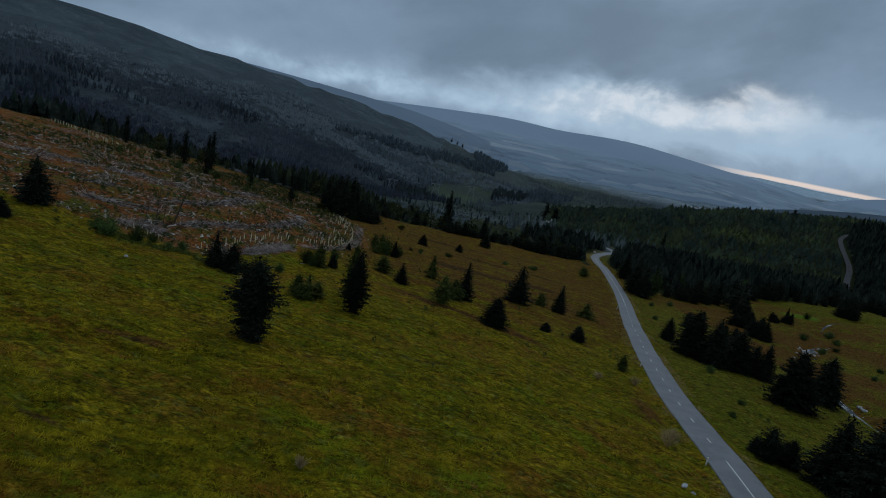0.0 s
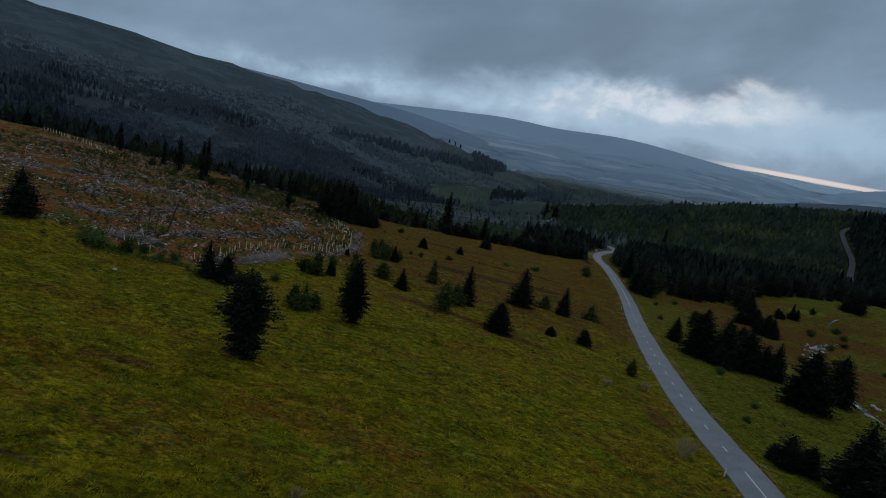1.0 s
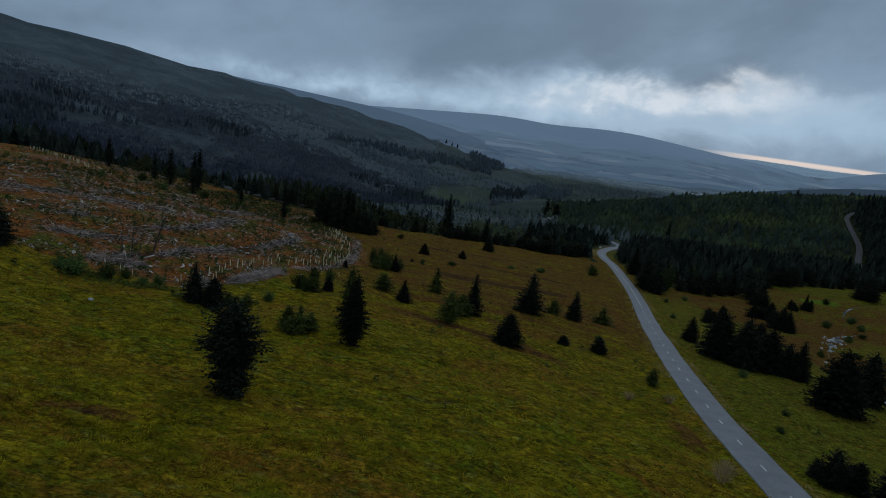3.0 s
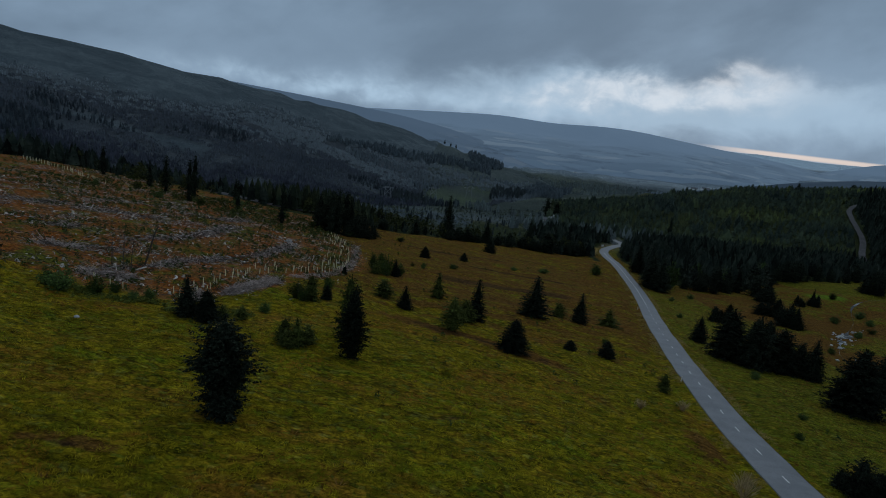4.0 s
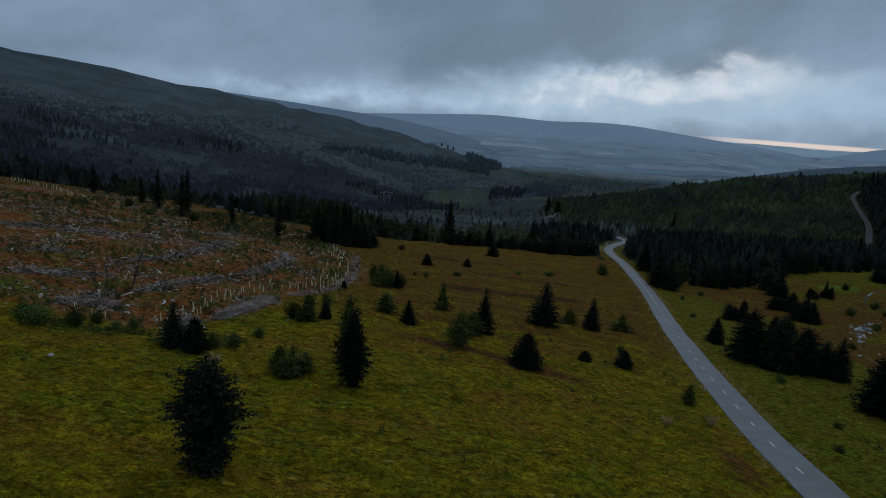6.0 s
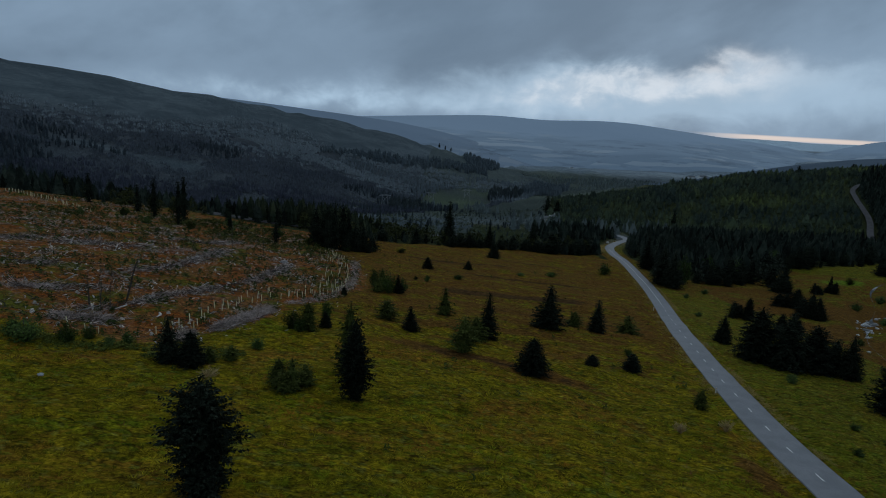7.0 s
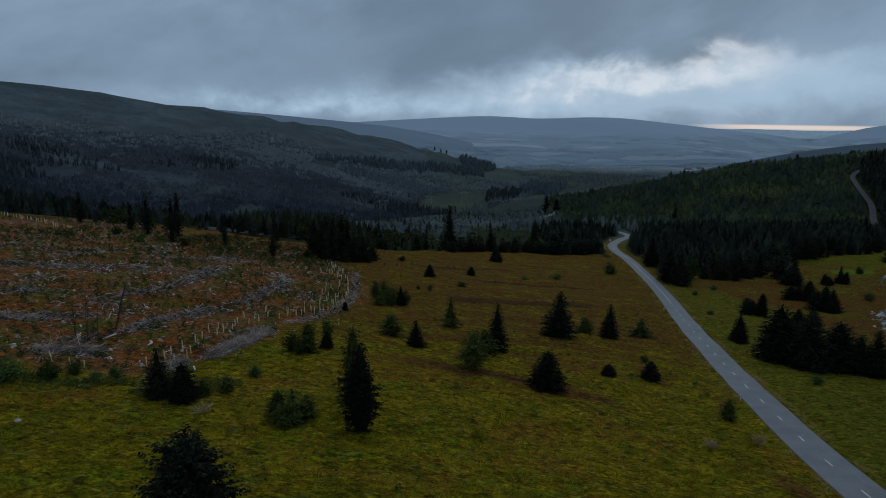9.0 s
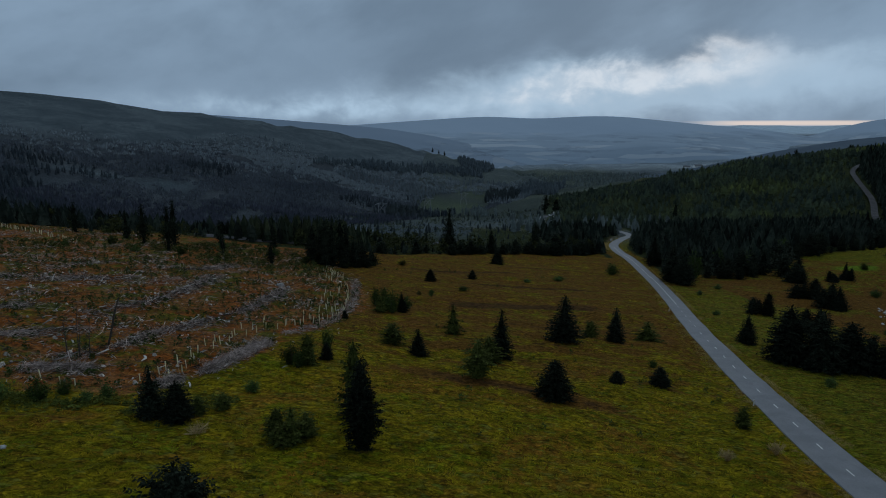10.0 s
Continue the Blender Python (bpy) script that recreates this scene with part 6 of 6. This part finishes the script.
def pylon(x, y, h, turn):
    ob = new("pylon")
    ob.matrix_basis = pose(x, y, float(ground(x, y)), 0, 0, turn)
    w = h * 0.26
    for name, spans in (("leg", [((-w, 0, -0.5), (-w * 0.75, 0, h))]), ("leg", [((w, 0, -0.5), (w * 0.75, 0, h))]), ("crossarm", [((-h * 0.48, 0, h * 0.9), (h * 0.48, 0, h * 0.9)), ((-h * 0.48, 0, h * 0.9), (0, 0, h)), ((h * 0.48, 0, h * 0.9), (0, 0, h))]),
                        ("brace", [((-w * 0.95, 0, h * 0.35), (w * 0.8, 0, h * 0.85)), ((w * 0.95, 0, h * 0.35), (-w * 0.8, 0, h * 0.85))])):
        vs, fs = [], []
        for a, b in spans:
            v, f = beam(a, b, 0.22)
            fs += [tuple(i + len(vs) for i in q) for q in f]
            vs += v
        part(name, mesh_from(name, vs, fs, STEEL), ob)
    tagged(ob, "grey steel power line pylon above the trees", "pylon", "pylons across the valley")


pylon(-68, 695, 15, 20)
pylon(-19.5, 808, 17, 20)
pylon(30, 915, 17, 20)


def house(x, y, size, turn, storeys, label):
    ob = new("house")
    ob.matrix_basis = pose(x, y, float(land(x, y)) - 0.5, 0, 0, turn)
    l, w, h = size, size * 0.5, 2.9 * storeys
    v = [(sx * l / 2, sy * w / 2, z) for z in (-1.5, h) for sx, sy in ((-1, -1), (1, -1), (1, 1), (-1, 1))] + [(-l / 2, 0, h + w * 0.42), (l / 2, 0, h + w * 0.42)]
    f = [(0, 1, 5, 4), (1, 2, 6, 5), (2, 3, 7, 6), (3, 0, 4, 7), (4, 7, 8, 8), (5, 6, 9, 9)]
    me = bpy.data.meshes.new("wall")
    me.from_pydata(v, [], [q if q[2] != q[3] else q[:3] for q in f])
    me.materials.append(WALLWHITE)
    part("wall", me, ob)
    e = 0.4
    rv, rf = [], []
    for sy in (-1, 1):
        n = len(rv)
        for up in (0.05, 0.3):
            rv += [(-l / 2 - e, sy * (w / 2 + e), h - e * 0.84 + up), (l / 2 + e, sy * (w / 2 + e), h - e * 0.84 + up), (l / 2 + e, 0, h + w * 0.42 + up), (-l / 2 - e, 0, h + w * 0.42 + up)]
        rf += [tuple(n + i for i in q) for q in ((4, 5, 6, 7), (0, 1, 5, 4), (1, 2, 6, 5), (3, 0, 4, 7))]
    roof = part("roof", mesh_from("roof", rv, rf, SLATE), ob)
    cv, cf = box(l * 0.38, 0, h + w * 0.42 + 0.5, 0.9, 0.7, 1.6)
    part("chimney", mesh_from("chimney", cv, cf, WALLWHITE), roof)
    for k in range(3):
        cx = -l / 2 + l * (k + 0.5) / 3
        for z in [1.4 + 2.7 * s for s in range(storeys)]:
            wv = [(cx + a, -w / 2 - 0.03 + b, z + c) for b in (0, 0.05) for a, c in ((-0.5, -0.6), (0.5, -0.6), (0.5, 0.6), (-0.5, 0.6))]
            part("window", mesh_from("window", wv, [(0, 1, 2, 3), (0, 4, 5, 1), (1, 5, 6, 2), (2, 6, 7, 3), (3, 7, 4, 0)], SLATE), ob)
    tagged(ob, label, "house", "houses in the valley")


for x, y, s, a, n in ((91, 556, 9, 15, 1), (99, 566, 7, 60, 1), (1015, 2534, 34, 10, 2), (980, 2560, 26, -15, 1), (760, 3050, 18, 20, 2), (640, 3120, 16, 5, 1), (430, 3000, 16, -20, 2), (560, 2900, 15, 30, 1), (820, 3200, 18, 0, 2), (905, 2980, 15, 40, 1)):
    house(x, y, s, a, n, "small white farmhouse with a dark slate roof" if s < 20 else "long pale farm building with a slate roof")
v_, f_ = ribbon(curve_through([(-95, 238), (-57, 250), (-37, 282), (-19, 326), (10, 360)], 4.0), 3.0, 0.5)
tagged(new("road", mesh_from("pale_track", v_, f_, GRAVEL)), "pale stony forest track behind the trees", "track", kind="structure")


# ---- grasses and low growth -------------------------------------------------------------------
def tuft_template(blades, seed, spread=0.5, wide=0.07):
    rng = random.Random(seed)
    v, f = [], []
    for k in range(blades):
        a, r = rng.uniform(0, 6.28), rng.uniform(0, 0.35)
        lean_ = rng.uniform(0.35, 1.0) * spread
        bx, by = r * math.cos(a), r * math.sin(a)
        tip = (bx + lean_ * math.cos(a), by + lean_ * math.sin(a), rng.uniform(0.5, 1.0) * (1.1 - 0.45 * min(lean_, 1.2)))
        sx, sy = -math.sin(a) * wide, math.cos(a) * wide
        n = len(v)
        v += [(bx - sx, by - sy, -0.15), (bx + sx, by + sy, -0.15), tip]
        f.append((n, n + 1, n + 2))
    return np.array(v), np.array(f)


def low_growth():
    tufts = [tuft_template(14, s, 1.1, 0.055) for s in range(8)]
    rng = np.random.default_rng(77)
    n = 62000
    y = -6 + 172 * rng.uniform(0, 1, n) ** 1.35
    x = rng.uniform(-1, 1, n) * (15 + 0.75 * (y + 25)) + 4
    d, _ = along(ROAD, x, y)
    ds, _ = along(STREAM, x, y)
    keep = (d > 3.1) & (ds > 3.0) & ~inside(FELLED, x, y) & (heath_strips(x, y) < 0.4) & (rust_cover(x, y, d) < 0.56 + 0.5 * vnoise(x, y, 2.5, 46)) & (rng.uniform(0, 1, n) < np.interp(y, [55, 110], [1.0, 0.6])) & (vnoise(x * 0.5, y, 4, 41) + 0.6 * vnoise(x, y, 1.5, 42) > -0.35)
    x, y = x[keep], y[keep]
    h = rng.uniform(0.16, 0.36, x.size) * (1 + 0.4 * vnoise(x, y, 7, 43))
    wide = rng.uniform(0.35, 0.75, x.size)
    over = x > np.interp(y, _rs[:, 1], _rs[:, 0])
    strew("grass", tufts, x[~over], y[~over], h[~over], wide[~over], GRASS, "coarse yellow-green tussock grass", "grass", 61, 0.03)
    strew("grass", tufts, x[over], y[over], h[over], wide[over], GREENGRASS, "rank green grass beyond the road", "grass", 67, 0.03)
    # rust-coloured bracken and dead stems on the verges, strips and felled ground
    n = 45000
    x, y = rng.uniform(-150, 175, n), 8 + 235 * rng.uniform(0, 1, n)
    d, s = along(ROAD, x, y)
    ds, _ = along(STREAM, x, y)
    fell = inside(FELLED, x, y)
    want = 1.3 * np.clip(rust_cover(x, y, d) - 0.3, 0, 1) + 0.30 * fell + 0.10
    keep = (d > 3.4) & (ds > 3.0) & (heath_strips(x, y) < 0.3) & (rng.uniform(0, 1, n) < want * (0.7 + 0.9 * vnoise(x * 0.6, y, 6, 44)))
    x, y = x[keep], y[keep]
    h = rng.uniform(0.28, 0.6, x.size)
    strew("bracken", tufts, x, y, h, h * rng.uniform(0.9, 1.5, x.size), RUSH, "rust-coloured dead bracken and rushes", "bracken", 62, 0.03)
    # straw-coloured grass on the road's verges
    n = 11000
    s = rng.uniform(120, 560, n)
    side = rng.choice([-1.0, 1.0], n)
    x, y = np.interp(s, _rl, _rs[:, 0]) + side * (2.7 + 1.9 * rng.uniform(0, 1, n) ** 1.6), np.interp(s, _rl, _rs[:, 1])
    keep = vnoise(x, y, 5, 51) + 0.4 * vnoise(x, y, 1.5, 52) > -0.15
    d, _ = along(ROAD, x, y)
    keep &= d > 2.72
    x, y = x[keep], y[keep]
    h = rng.uniform(0.22, 0.5, x.size)
    strew("verge_grass", tufts, x, y, h, h * rng.uniform(0.7, 1.1, x.size), STRAW, "straw-coloured grass along the road verge", "grass", 64, 0.03)
    # pale grass on the outside of the bend
    n = 1500
    x, y = rng.normal(86.5, 3.0, n), rng.uniform(318, 352, n)
    d, _ = along(ROAD, x, y)
    keep = (d > 2.9) & (d < 9.5)
    x, y = x[keep], y[keep]
    strew("verge_grass", tufts, x, y, rng.uniform(0.4, 0.8, x.size), rng.uniform(0.7, 1.2, x.size), STRAW, "pale dry grass on the outside of the bend", "grass", 66, 0.03)
    n = 1500
    x = rng.uniform(-58, -20, n)
    y = np.interp(x, [-58, -44, -30, -20], [59.5, 62.0, 61.5, 70.0]) + rng.normal(0, 1.7, n)
    keep = vnoise(x, y, 5, 53) > -0.05
    x, y = x[keep], y[keep]
    h = rng.uniform(0.15, 0.5, x.size)
    strew("edge_growth", [broad_template(s, 30) for s in range(4, 8)], x, y, h, h * rng.uniform(1.2, 2.0, x.size), EDGELEAF, "low green brambles along the felled ground's edge", "brambles", 68, 0.05)
    # small green plants coming up between the stumps and along the strips
    n = 13000
    x, y = rng.uniform(-150, 60, n), 40 + 180 * rng.uniform(0, 1, n)
    d, _ = along(ROAD, x, y)
    fell = inside(FELLED, x, y)
    keep = (d > 5) & (fell | (rng.uniform(0, 1, n) < 0.025)) & (vnoise(x, y, 12, 45) > -0.3)
    x, y = x[keep], y[keep]
    h = rng.uniform(0.35, 0.95, x.size)
    strew("saplings", [broad_template(s, 30) for s in range(4)], x, y, h, h * rng.uniform(0.9, 1.5, x.size), LEAVES, "low dark green saplings and brambles", "saplings", 63, 0.05)


low_growth()
